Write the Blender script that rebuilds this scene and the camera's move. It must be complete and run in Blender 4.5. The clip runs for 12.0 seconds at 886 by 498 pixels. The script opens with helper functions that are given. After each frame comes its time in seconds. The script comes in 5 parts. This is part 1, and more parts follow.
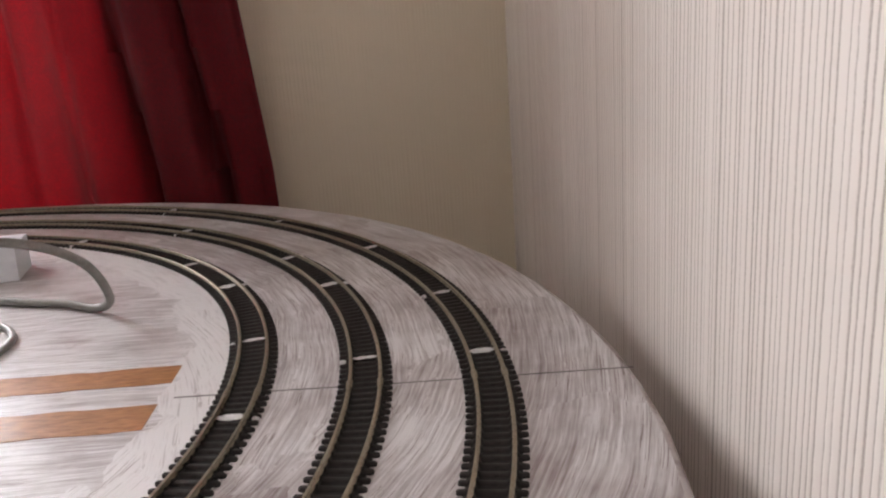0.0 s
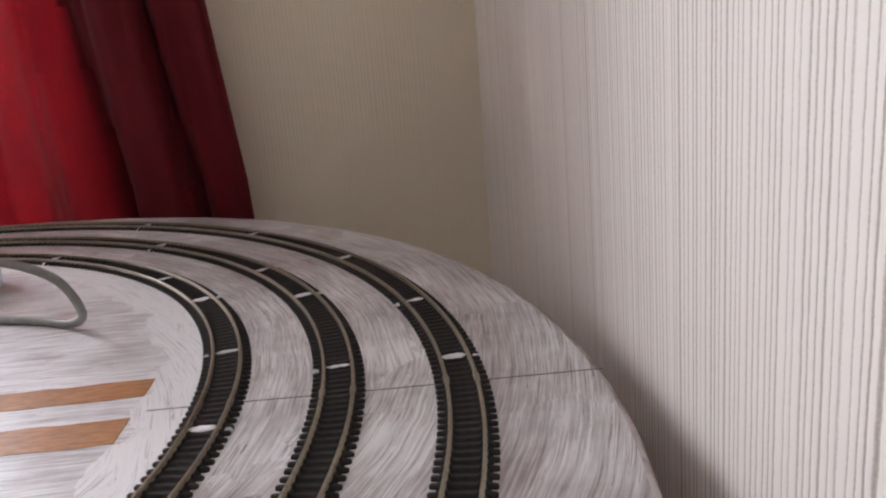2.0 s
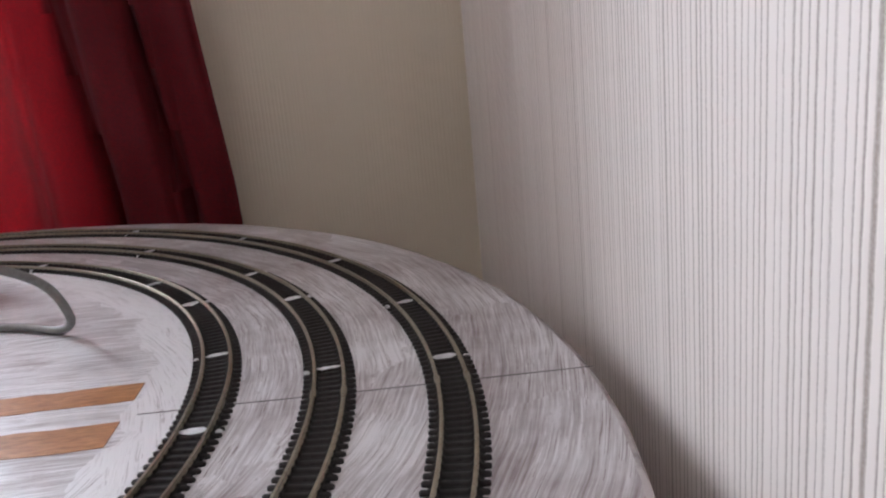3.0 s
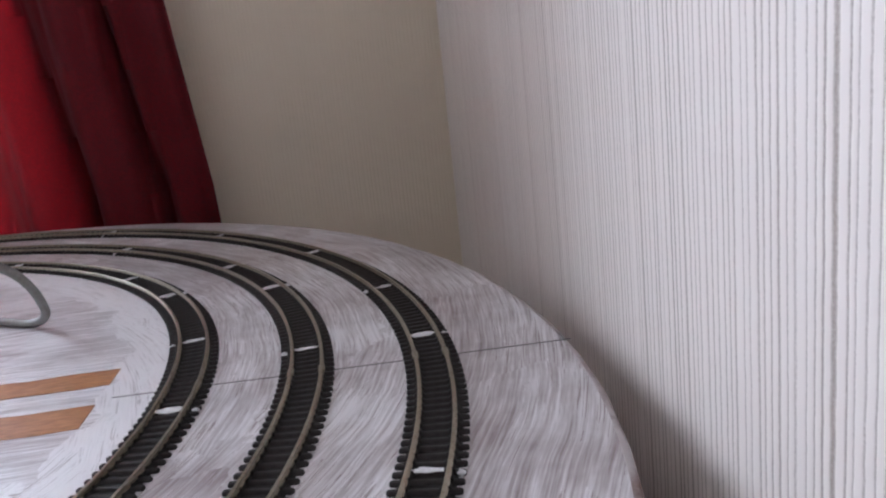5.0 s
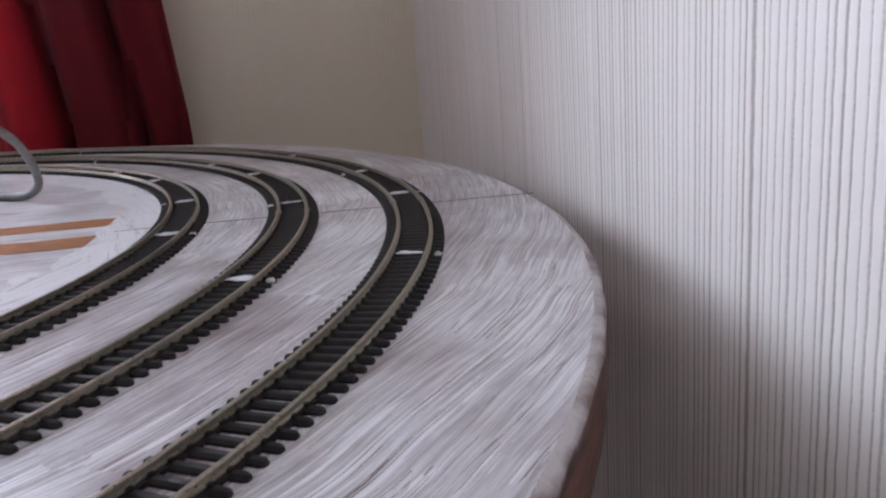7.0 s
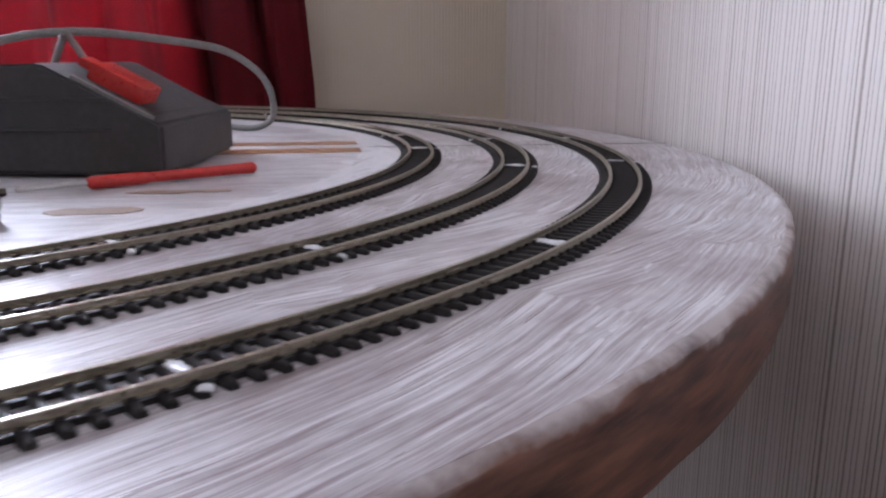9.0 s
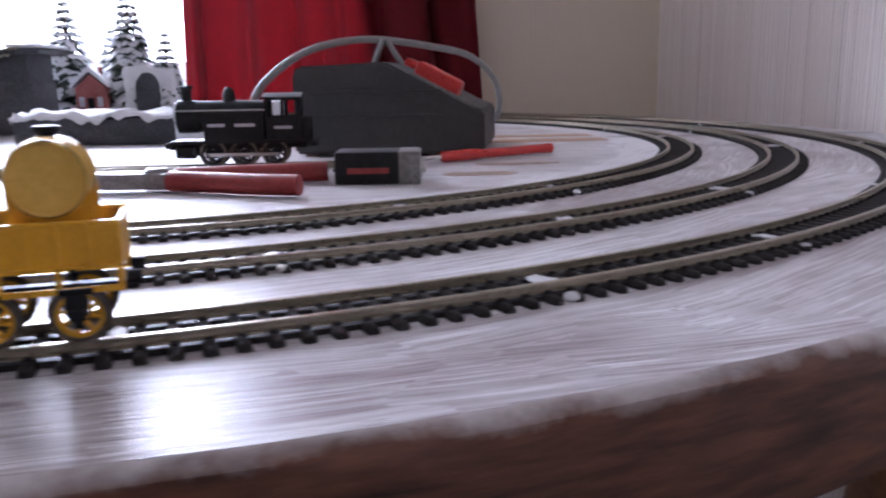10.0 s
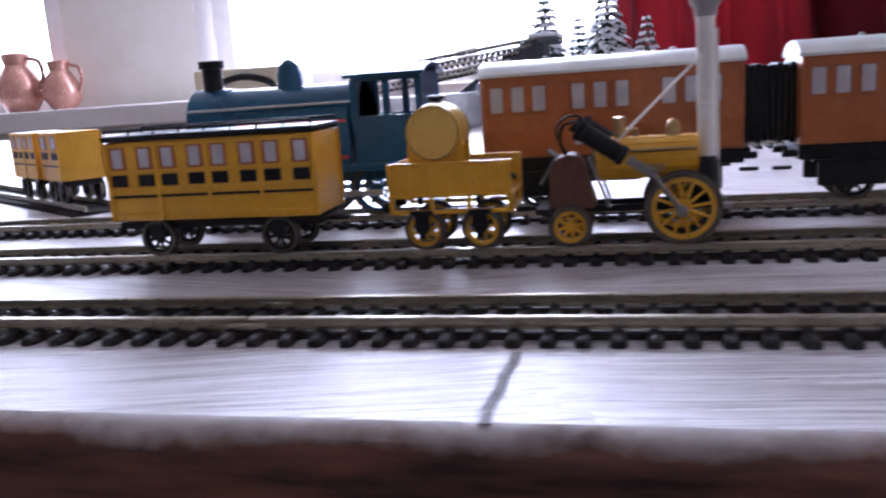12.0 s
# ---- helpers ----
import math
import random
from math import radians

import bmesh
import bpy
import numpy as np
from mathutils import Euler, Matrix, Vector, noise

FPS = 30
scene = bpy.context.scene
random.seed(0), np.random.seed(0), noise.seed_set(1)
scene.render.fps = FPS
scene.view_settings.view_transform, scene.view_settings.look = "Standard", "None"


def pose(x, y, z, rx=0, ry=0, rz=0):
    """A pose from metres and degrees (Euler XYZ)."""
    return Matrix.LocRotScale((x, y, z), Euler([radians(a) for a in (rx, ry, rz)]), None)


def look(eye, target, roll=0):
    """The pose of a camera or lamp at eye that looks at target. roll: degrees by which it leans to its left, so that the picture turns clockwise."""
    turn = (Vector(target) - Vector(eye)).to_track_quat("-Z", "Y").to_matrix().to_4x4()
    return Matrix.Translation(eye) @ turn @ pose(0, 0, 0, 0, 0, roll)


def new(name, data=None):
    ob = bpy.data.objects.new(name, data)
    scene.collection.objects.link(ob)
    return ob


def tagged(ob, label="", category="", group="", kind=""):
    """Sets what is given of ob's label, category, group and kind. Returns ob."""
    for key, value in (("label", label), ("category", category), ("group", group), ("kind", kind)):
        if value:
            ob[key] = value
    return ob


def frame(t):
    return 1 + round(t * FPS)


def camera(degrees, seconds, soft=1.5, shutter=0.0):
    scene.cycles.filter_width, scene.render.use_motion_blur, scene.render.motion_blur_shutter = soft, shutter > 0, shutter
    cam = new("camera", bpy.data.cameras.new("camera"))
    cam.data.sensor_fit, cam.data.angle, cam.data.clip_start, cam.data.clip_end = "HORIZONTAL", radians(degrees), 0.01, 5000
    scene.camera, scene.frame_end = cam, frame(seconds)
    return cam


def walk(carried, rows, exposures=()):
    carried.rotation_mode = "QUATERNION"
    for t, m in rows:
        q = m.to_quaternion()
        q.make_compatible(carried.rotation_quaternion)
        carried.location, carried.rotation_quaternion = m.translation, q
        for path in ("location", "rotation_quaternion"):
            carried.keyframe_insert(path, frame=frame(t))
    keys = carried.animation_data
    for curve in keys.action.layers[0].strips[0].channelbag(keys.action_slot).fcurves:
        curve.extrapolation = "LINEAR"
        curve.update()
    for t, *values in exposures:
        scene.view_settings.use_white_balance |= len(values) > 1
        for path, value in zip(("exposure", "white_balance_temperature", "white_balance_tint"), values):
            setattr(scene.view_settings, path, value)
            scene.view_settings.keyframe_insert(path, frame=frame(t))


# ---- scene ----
cam = camera(56.8, 12.0, soft=2.2, shutter=0.2)
PATH = [
    (0, (0.5364, -0.4044, 0.1864), (0.569, 0.5584, -0.0816), -3.90),
    (0.5, (0.539, -0.4064, 0.1857), (0.5728, 0.5567, -0.0811), -4.30),
    (1, (0.5401, -0.4077, 0.1847), (0.5809, 0.5559, -0.0796), -4.45),
    (1.5, (0.542, -0.4082, 0.1838), (0.5891, 0.5562, -0.0764), -4.66),
    (2, (0.5425, -0.4096, 0.1851), (0.5989, 0.5551, -0.0721), -4.80),
    (2.5, (0.5436, -0.411, 0.1842), (0.6062, 0.5541, -0.0702), -4.98),
    (3, (0.542, -0.4116, 0.1819), (0.6122, 0.5539, -0.0687), -5.22),
    (5, (0.5439, -0.4165, 0.1623), (0.6356, 0.5503, -0.0764), -6.14),
    (5.5, (0.543, -0.4237, 0.1471), (0.6439, 0.5417, -0.0936), -6.06),
    (6, (0.5363, -0.4319, 0.1274), (0.6512, 0.5332, -0.108), -5.27),
    (6.5, (0.5359, -0.442, 0.1136), (0.6554, 0.5213, -0.1266), -4.69),
    (7, (0.5199, -0.4781, 0.0913), (0.6613, 0.4819, -0.1504), -4.08),
    (7.5, (0.5118, -0.4844, 0.0773), (0.6407, 0.4775, -0.1638), -2.79),
    (9.5, (0.2737, -0.7015, 0.0641), (0.4277, 0.2624, -0.1527), 0.86),
    (10, (0.1973, -0.7253, 0.0554), (0.269, 0.2507, -0.1501), -0.86),
    (10.5, (0.1393, -0.7401, 0.0588), (0.1287, 0.2367, -0.155), -0.49),
    (11, (0.0763, -0.7466, 0.0684), (-0.0624, 0.2184, -0.1545), -1.60),
    (11.5, (-0.0095, -0.7359, 0.0604), (-0.2142, 0.2211, -0.1453), -3.00),
    (12, (-0.0881, -0.7331, 0.0505), (-0.3122, 0.221, -0.1481), -4.00),
]
walk(cam, [(t, look(eye, target, roll)) for t, eye, target, roll in PATH],
     exposures=[(0.0, 0.4, 6850, 15), (3.0, 0.4, 6120, 14), (5.0, 0.38, 5800, 14), (7.5, 0.37, 5700, 14), (9.5, 0.28, 5780, 21), (10.5, 0.12, 5420, 23), (12.0, 0.12, 5450, 25)])

# ---- daylight ----
world = bpy.data.worlds.new("daylight")
scene.world = world
world.use_nodes = True
wn = world.node_tree.nodes
sky = wn.new("ShaderNodeTexSky")
sky.sky_type, sky.sun_disc = "NISHITA", False
sky.sun_elevation, sky.sun_rotation = radians(32), radians(-38)
world.node_tree.links.new(sky.outputs[0], wn["Background"].inputs[0])
wn["Background"].inputs[1].default_value = 0.15

SUN_TURN = look((-0.55, 1.6, 1.35), (0.0, 0.0, 0.0))
sun = new("sun", bpy.data.lights.new("sun", "SUN"))
sun.data.energy, sun.data.angle, sun.data.color = 0.6, radians(25), (1.0, 0.95, 0.88)
sun.matrix_world = SUN_TURN


def window_light(name, x0, x1, z0, z1, y, watts):
    """Sky light that enters by a window opening, facing the room."""
    lamp = new(name, bpy.data.lights.new(name, "AREA"))
    lamp.data.shape, lamp.data.size, lamp.data.size_y = "RECTANGLE", x1 - x0, z1 - z0
    lamp.data.energy, lamp.data.color = watts, (0.88, 0.94, 1.0)
    lamp.matrix_world = look(((x0 + x1) / 2, y, (z0 + z1) / 2), ((x0 + x1) / 2, y - 1, (z0 + z1) / 2))
    return lamp


window_light("bay_light_east", -1.15, 0.12, 0.08, 1.30, 1.24, 84)
window_light("bay_light_west", -2.15, -1.60, 0.08, 1.30, 1.24, 9)

# ---- materials ----
def material(name, base, rough=0.5, metal=0.0):
    m = bpy.data.materials.new(name)
    m.use_nodes = True
    b = m.node_tree.nodes["Principled BSDF"]
    b.inputs["Base Color"].default_value = (*base, 1)
    b.inputs["Roughness"].default_value, b.inputs["Metallic"].default_value = rough, metal
    return m


def node(m, kind, **values):
    n = m.node_tree.nodes.new(kind)
    for key, value in values.items():
        n.inputs[key].default_value = value
    return n


def link(m, a, b):
    m.node_tree.links.new(a, b)


def shader(m):
    return m.node_tree.nodes["Principled BSDF"]


def ramp(m, source, stops):
    r = m.node_tree.nodes.new("ShaderNodeValToRGB")
    while len(r.color_ramp.elements) < len(stops):
        r.color_ramp.elements.new(0.5)
    for e, (at, col) in zip(r.color_ramp.elements, stops):
        e.position, e.color = at, (*col, 1)
    link(m, source, r.inputs[0])
    return r.outputs[0]


def worn(name, base, second, scale, rough=0.5, metal=0.0, bump=0.1, depth=0.0002, fine=6.0):
    """A surface whose colour wanders between two tones at a coarse and a fine scale, with a fine relief."""
    m = material(name, base, rough, metal)
    co = node(m, "ShaderNodeTexCoord")
    big = node(m, "ShaderNodeTexNoise", Scale=scale, Detail=5.0, Roughness=0.6)
    small = node(m, "ShaderNodeTexNoise", Scale=scale * fine, Detail=4.0)
    link(m, co.outputs["Object"], big.inputs["Vector"])
    link(m, co.outputs["Object"], small.inputs["Vector"])
    mix = node(m, "ShaderNodeMath")
    mix.operation = "MULTIPLY"
    link(m, big.outputs[0], mix.inputs[0])
    link(m, small.outputs[0], mix.inputs[1])
    link(m, ramp(m, mix.outputs[0], [(0.15, base), (0.42, second)]), shader(m).inputs["Base Color"])
    rr = node(m, "ShaderNodeMapRange")
    rr.inputs["To Min"].default_value, rr.inputs["To Max"].default_value = max(rough - 0.12, 0.05), min(rough + 0.15, 1)
    link(m, small.outputs[0], rr.inputs[0])
    link(m, rr.outputs[0], shader(m).inputs["Roughness"])
    bp = node(m, "ShaderNodeBump", Strength=bump, Distance=depth)
    link(m, small.outputs[0], bp.inputs["Height"])
    link(m, bp.outputs[0], shader(m).inputs["Normal"])
    return m


def painted_board():
    """Thin white paint brushed along the curve of the board over brown wood."""
    m = material("brushed_white_paint", (0.62, 0.6, 0.62), 0.42)
    co = node(m, "ShaderNodeTexCoord")
    sep = node(m, "ShaderNodeSeparateXYZ")
    link(m, co.outputs["Object"], sep.inputs[0])

    def calc(op, a, b=None):
        n = node(m, "ShaderNodeMath")
        n.operation = op
        for k, v in enumerate((a, b)):
            if isinstance(v, (int, float)):
                n.inputs[k].default_value = v
            elif v is not None:
                link(m, v, n.inputs[k])
        return n.outputs[0]

    x, y = sep.outputs[0], sep.outputs[1]
    east, west = calc("MAXIMUM", x, 0.0), calc("MINIMUM", x, 0.0)
    across = calc("SQRT", calc("ADD", calc("MULTIPLY", east, east), calc("MULTIPLY", y, y)))
    along = calc("SUBTRACT", calc("MULTIPLY", calc("ARCTAN2", y, calc("ADD", east, 0.0001)), 0.5), west)
    # the brush wanders
    sway = node(m, "ShaderNodeTexNoise", Scale=9.0, Detail=2.0)
    link(m, co.outputs["Object"], sway.inputs["Vector"])
    across2 = calc("ADD", across, calc("MULTIPLY", sway.outputs[0], 0.012))
    # every brush load has its own slant
    jitter = node(m, "ShaderNodeTexNoise", Scale=30.0, Detail=3.0)
    link(m, co.outputs["Object"], jitter.inputs["Vector"])
    warp = node(m, "ShaderNodeMixRGB")
    warp.inputs[0].default_value = 0.12
    link(m, co.outputs["Object"], warp.inputs[1])
    link(m, jitter.outputs[1], warp.inputs[2])
    cell = node(m, "ShaderNodeTexVoronoi", Scale=7.0)
    link(m, warp.outputs[0], cell.inputs["Vector"])
    tone = node(m, "ShaderNodeSeparateColor")
    link(m, cell.outputs["Color"], tone.inputs[0])
    slant = calc("MULTIPLY", calc("SUBTRACT", tone.outputs[0], 0.5), 0.5)
    turned = calc("ADD", calc("MULTIPLY", across2, calc("COSINE", slant)), calc("MULTIPLY", along, calc("SINE", slant)))
    along = calc("SUBTRACT", calc("MULTIPLY", along, calc("COSINE", slant)), calc("MULTIPLY", across2, calc("SINE", slant)))
    across2 = turned
    # inside the tracks the paint is thicker and brushed lengthwise
    inside = calc("LESS_THAN", calc("ADD", across, calc("MULTIPLY", jitter.outputs[0], 0.05)), 0.420)
    outside = calc("SUBTRACT", 1.0, inside)
    across2 = calc("ADD", calc("MULTIPLY", across2, outside), calc("MULTIPLY", calc("ADD", y, calc("MULTIPLY", sway.outputs[0], 0.02)), inside))
    along = calc("ADD", calc("MULTIPLY", along, outside), calc("MULTIPLY", x, inside))

    def streak(fa, fl, detail):
        comb = node(m, "ShaderNodeCombineXYZ")
        link(m, calc("MULTIPLY", across2, fa), comb.inputs[0])
        link(m, calc("MULTIPLY", along, fl), comb.inputs[1])
        n = node(m, "ShaderNodeTexNoise", Scale=1.0, Detail=detail, Roughness=0.65)
        link(m, comb.outputs[0], n.inputs["Vector"])
        return n.outputs[0]

    hair, stroke = streak(620.0, 22.0, 4.0), streak(130.0, 9.0, 5.0)
    patch = node(m, "ShaderNodeTexNoise", Scale=13.0, Detail=6.0, Roughness=0.62)
    link(m, co.outputs["Object"], patch.inputs["Vector"])
    total = calc("ADD", calc("ADD", calc("MULTIPLY", hair, 0.50), calc("MULTIPLY", stroke, 0.30)), calc("ADD", calc("MULTIPLY", patch.outputs[0], 0.42), calc("ADD", calc("MULTIPLY", tone.outputs[1], 0.05), calc("MULTIPLY", calc("LESS_THAN", across, 0.428), calc("ADD", 0.045, calc("MULTIPLY", outside, 0.07))))))
    # deep bristle grooves where the brush dragged
    groove = streak(520.0, 7.0, 1.5)
    dragged = calc("GREATER_THAN", calc("ADD", stroke, calc("MULTIPLY", patch.outputs[0], 0.8)), 0.93)
    line = calc("MULTIPLY", calc("LESS_THAN", calc("ABSOLUTE", calc("SUBTRACT", groove, 0.46)), 0.022), dragged)
    ridge = calc("MULTIPLY", calc("GREATER_THAN", groove, 0.62), dragged)
    total = calc("ADD", total, calc("SUBTRACT", calc("MULTIPLY", ridge, 0.10), calc("MULTIPLY", line, 0.14)))
    colour = ramp(m, total, [(0.44, (0.14, 0.085, 0.08)), (0.53, (0.27, 0.22, 0.22)), (0.61, (0.42, 0.385, 0.39)), (0.74, (0.70, 0.68, 0.69))])
    link(m, colour, shader(m).inputs["Base Color"])
    rr = node(m, "ShaderNodeMapRange")
    rr.inputs["From Min"].default_value, rr.inputs["From Max"].default_value = 0.4, 0.75
    rr.inputs["To Min"].default_value, rr.inputs["To Max"].default_value = 0.30, 0.46
    link(m, total, rr.inputs[0])
    link(m, rr.outputs[0], shader(m).inputs["Roughness"])
    bp = node(m, "ShaderNodeBump", Strength=0.55, Distance=0.0006)
    link(m, calc("ADD", hair, stroke), bp.inputs["Height"])
    link(m, bp.outputs[0], shader(m).inputs["Normal"])
    return m


def striped_paper(axis, light, dark):
    """Wallpaper with uneven raised vertical cords, groove shade painted between them, running along the wall by the
    given axis.
    """
    m = material("striped_wallpaper", light, 0.62)
    co = node(m, "ShaderNodeTexCoord")
    sep = node(m, "ShaderNodeSeparateXYZ")
    link(m, co.outputs["Object"], sep.inputs[0])
    wob = node(m, "ShaderNodeTexNoise", Scale=95.0, Detail=3.0)
    link(m, co.outputs["Object"], wob.inputs["Vector"])
    sway = node(m, "ShaderNodeMath")
    sway.operation = "MULTIPLY_ADD"
    sway.inputs[1].default_value = 0.0011
    link(m, wob.outputs[0], sway.inputs[0])
    link(m, sep.outputs[axis], sway.inputs[2])

    def lines(f, detail, up):
        comb = node(m, "ShaderNodeCombineXYZ")
        mul = node(m, "ShaderNodeMath")
        mul.operation = "MULTIPLY"
        mul.inputs[1].default_value = f
        link(m, sway.outputs[0], mul.inputs[0])
        link(m, mul.outputs[0], comb.inputs[0])
        lift = node(m, "ShaderNodeMath")
        lift.operation = "MULTIPLY"
        lift.inputs[1].default_value = up
        link(m, sep.outputs[2], lift.inputs[0])
        link(m, lift.outputs[0], comb.inputs[1])
        n = node(m, "ShaderNodeTexNoise", Scale=1.0, Detail=detail, Roughness=0.55)
        link(m, comb.outputs[0], n.inputs["Vector"])
        return n.outputs[0]

    drift, wide = lines(105.0, 1.0, 0.5), lines(60.0, 2.0, 0.3)
    phase = node(m, "ShaderNodeMath")
    phase.operation = "MULTIPLY_ADD"
    phase.inputs[1].default_value = 1260.0
    link(m, sway.outputs[0], phase.inputs[0])
    swing = node(m, "ShaderNodeMath")
    swing.operation = "MULTIPLY"
    swing.inputs[1].default_value = 9.5
    link(m, drift, swing.inputs[0])
    link(m, swing.outputs[0], phase.inputs[2])
    wave = node(m, "ShaderNodeMath")
    wave.operation = "SINE"
    link(m, phase.outputs[0], wave.inputs[0])
    soft_wave = node(m, "ShaderNodeMath")
    soft_wave.operation = "MULTIPLY_ADD"
    soft_wave.inputs[1].default_value = 0.16
    soft_wave.inputs[2].default_value = 0.5
    link(m, wave.outputs[0], soft_wave.inputs[0])
    cord = soft_wave.outputs[0]
    grain = node(m, "ShaderNodeTexNoise", Scale=900.0, Detail=3.0)
    link(m, co.outputs["Object"], grain.inputs["Vector"])
    add = node(m, "ShaderNodeMath")
    add.operation = "MULTIPLY_ADD"
    add.inputs[1].default_value = 0.20
    link(m, wide, add.inputs[0])
    link(m, cord, add.inputs[2])
    add2 = node(m, "ShaderNodeMath")
    add2.operation = "MULTIPLY_ADD"
    add2.inputs[1].default_value = 0.10
    link(m, grain.outputs[0], add2.inputs[0])
    link(m, add.outputs[0], add2.inputs[2])
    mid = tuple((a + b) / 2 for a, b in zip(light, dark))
    # dark tone: faint brown stripe plus the cords' shade painted into the grooves
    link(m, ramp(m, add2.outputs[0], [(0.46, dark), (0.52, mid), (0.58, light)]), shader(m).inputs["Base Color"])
    groove = ramp(m, add2.outputs[0], [(0.45, (0, 0, 0)), (0.61, (0.85, 0.85, 0.85)), (0.81, (1, 1, 1))])
    bp = node(m, "ShaderNodeBump", Strength=0.7, Distance=0.0004)
    link(m, groove, bp.inputs["Height"])
    link(m, bp.outputs[0], shader(m).inputs["Normal"])
    return m


def grained_wood(name, dark, light, rough=0.45, stretch=(1, 14, 14)):
    m = material(name, light, rough)
    co = node(m, "ShaderNodeTexCoord")
    mp = node(m, "ShaderNodeMapping")
    mp.inputs["Scale"].default_value = stretch
    link(m, co.outputs["Object"], mp.inputs["Vector"])
    n = node(m, "ShaderNodeTexNoise", Scale=9.0, Detail=7.0, Roughness=0.62)
    link(m, mp.outputs[0], n.inputs["Vector"])
    link(m, ramp(m, n.outputs[0], [(0.32, dark), (0.66, light)]), shader(m).inputs["Base Color"])
    bp = node(m, "ShaderNodeBump", Strength=0.3, Distance=0.0005)
    link(m, n.outputs[0], bp.inputs["Height"])
    link(m, bp.outputs[0], shader(m).inputs["Normal"])
    return m


def edge_wood():
    """The rim of the board: brown wood with white paint run over its upper arris."""
    m = grained_wood("painted_over_rim", (0.032, 0.012, 0.010), (0.19, 0.075, 0.042), 0.45, (4, 4, 26))
    old = shader(m).inputs["Base Color"].links[0].from_socket
    co = node(m, "ShaderNodeTexCoord")
    sep = node(m, "ShaderNodeSeparateXYZ")
    link(m, co.outputs["Object"], sep.inputs[0])
    n = node(m, "ShaderNodeTexNoise", Scale=34.0, Detail=7.0, Roughness=0.66)
    link(m, co.outputs["Object"], n.inputs["Vector"])
    run = node(m, "ShaderNodeMath")
    run.operation = "MULTIPLY_ADD"
    run.inputs[1].default_value = 0.015
    link(m, n.outputs[0], run.inputs[0])
    link(m, sep.outputs[2], run.inputs[2])
    edge = ramp(m, run.outputs[0], [(0.0044, (0, 0, 0)), (0.0056, (0.6, 0.6, 0.6)), (0.0080, (1, 1, 1))])
    mix = node(m, "ShaderNodeMix")
    mix.data_type = "RGBA"
    link(m, edge, mix.inputs[0])
    link(m, old, mix.inputs[6])
    mix.inputs[7].default_value = (0.50, 0.46, 0.455, 1)
    link(m, mix.outputs[2], shader(m).inputs["Base Color"])
    return m


def cloth(name, base, second):
    m = worn(name, base, second, 5.0, 0.75, 0.0, 0.25, 0.0006, 60.0)
    shader(m).inputs["Sheen Weight"].default_value = 0.08
    # thin cloth lets daylight through
    out = m.node_tree.nodes["Material Output"]
    through_cloth = node(m, "ShaderNodeBsdfTranslucent")
    through_cloth.inputs["Color"].default_value = (0.60, 0.02, 0.03, 1)
    mix = node(m, "ShaderNodeMixShader")
    mix.inputs[0].default_value = 0.013
    link(m, shader(m).outputs[0], mix.inputs[1])
    link(m, through_cloth.outputs[0], mix.inputs[2])
    link(m, mix.outputs[0], out.inputs["Surface"])
    return m


BOARD = painted_board()
RIM = edge_wood()
# east paper's dark tone carries painted groove shade over a faint brown stripe
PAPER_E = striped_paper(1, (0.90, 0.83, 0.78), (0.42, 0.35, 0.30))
# north paper: warm bounced light put into the tint, stripes faded as in shade
PAPER_N = striped_paper(0, (0.80, 0.70, 0.56), (0.785, 0.685, 0.545))
PLASTER = worn("pale_plaster", (0.70, 0.66, 0.60), (0.76, 0.73, 0.68), 3.0, 0.8)
# unseen walls and ceiling, coloured dark to hold down bounced light
ROOM = worn("low_bounce_room", (0.20, 0.17, 0.145), (0.25, 0.22, 0.19), 3.0, 0.85)
CEIL = worn("low_bounce_ceiling", (0.42, 0.39, 0.36), (0.47, 0.44, 0.41), 3.0, 0.85)
CARPET = worn("dark_carpet", (0.05, 0.04, 0.04), (0.10, 0.08, 0.075), 20.0, 0.95, 0, 0.5, 0.003)
WHITE_FRAME = worn("white_window_paint", (0.76, 0.72, 0.71), (0.82, 0.80, 0.79), 8.0, 0.4)
RED_CLOTH = cloth("red_curtain_cloth", (0.145, 0.0024, 0.009), (0.25, 0.005, 0.014))
LEG_WOOD = grained_wood("table_leg_wood", (0.20, 0.09, 0.04), (0.42, 0.21, 0.09))
BARE_WOOD = grained_wood("bare_varnished_wood", (0.26, 0.11, 0.045), (0.50, 0.25, 0.11), 0.35, (10, 40, 10))
DULL_WOOD = grained_wood("thinly_painted_wood", (0.24, 0.15, 0.10), (0.46, 0.35, 0.27), 0.4, (10, 40, 10))
SLEEPER = worn("black_sleeper_plastic", (0.012, 0.010, 0.010), (0.036, 0.030, 0.028), 300.0, 0.55, 0, 0.3, 0.0002)
RAIL = worn("nickel_rail", (0.33, 0.29, 0.22), (0.44, 0.40, 0.32), 160.0, 0.30, 0.85, 0.06, 0.0001)
DAB = worn("white_paint_dab", (0.62, 0.62, 0.64), (0.82, 0.82, 0.84), 200.0, 0.4, 0, 0.5, 0.0004)
YELLOW = worn("yellow_model_paint", (0.72, 0.36, 0.012), (0.82, 0.45, 0.02), 120.0, 0.36, 0, 0.06, 0.0001)
GOLD = worn("barrel_paint", (0.74, 0.46, 0.08), (0.84, 0.56, 0.13), 140.0, 0.34, 0.1, 0.08, 0.0001)
BLACK = worn("black_model_paint", (0.008, 0.008, 0.009), (0.022, 0.021, 0.022), 200.0, 0.46, 0, 0.1, 0.0001)
TYRE = worn("dark_steel_tyre", (0.10, 0.085, 0.07), (0.22, 0.19, 0.16), 300.0, 0.32, 0.9)
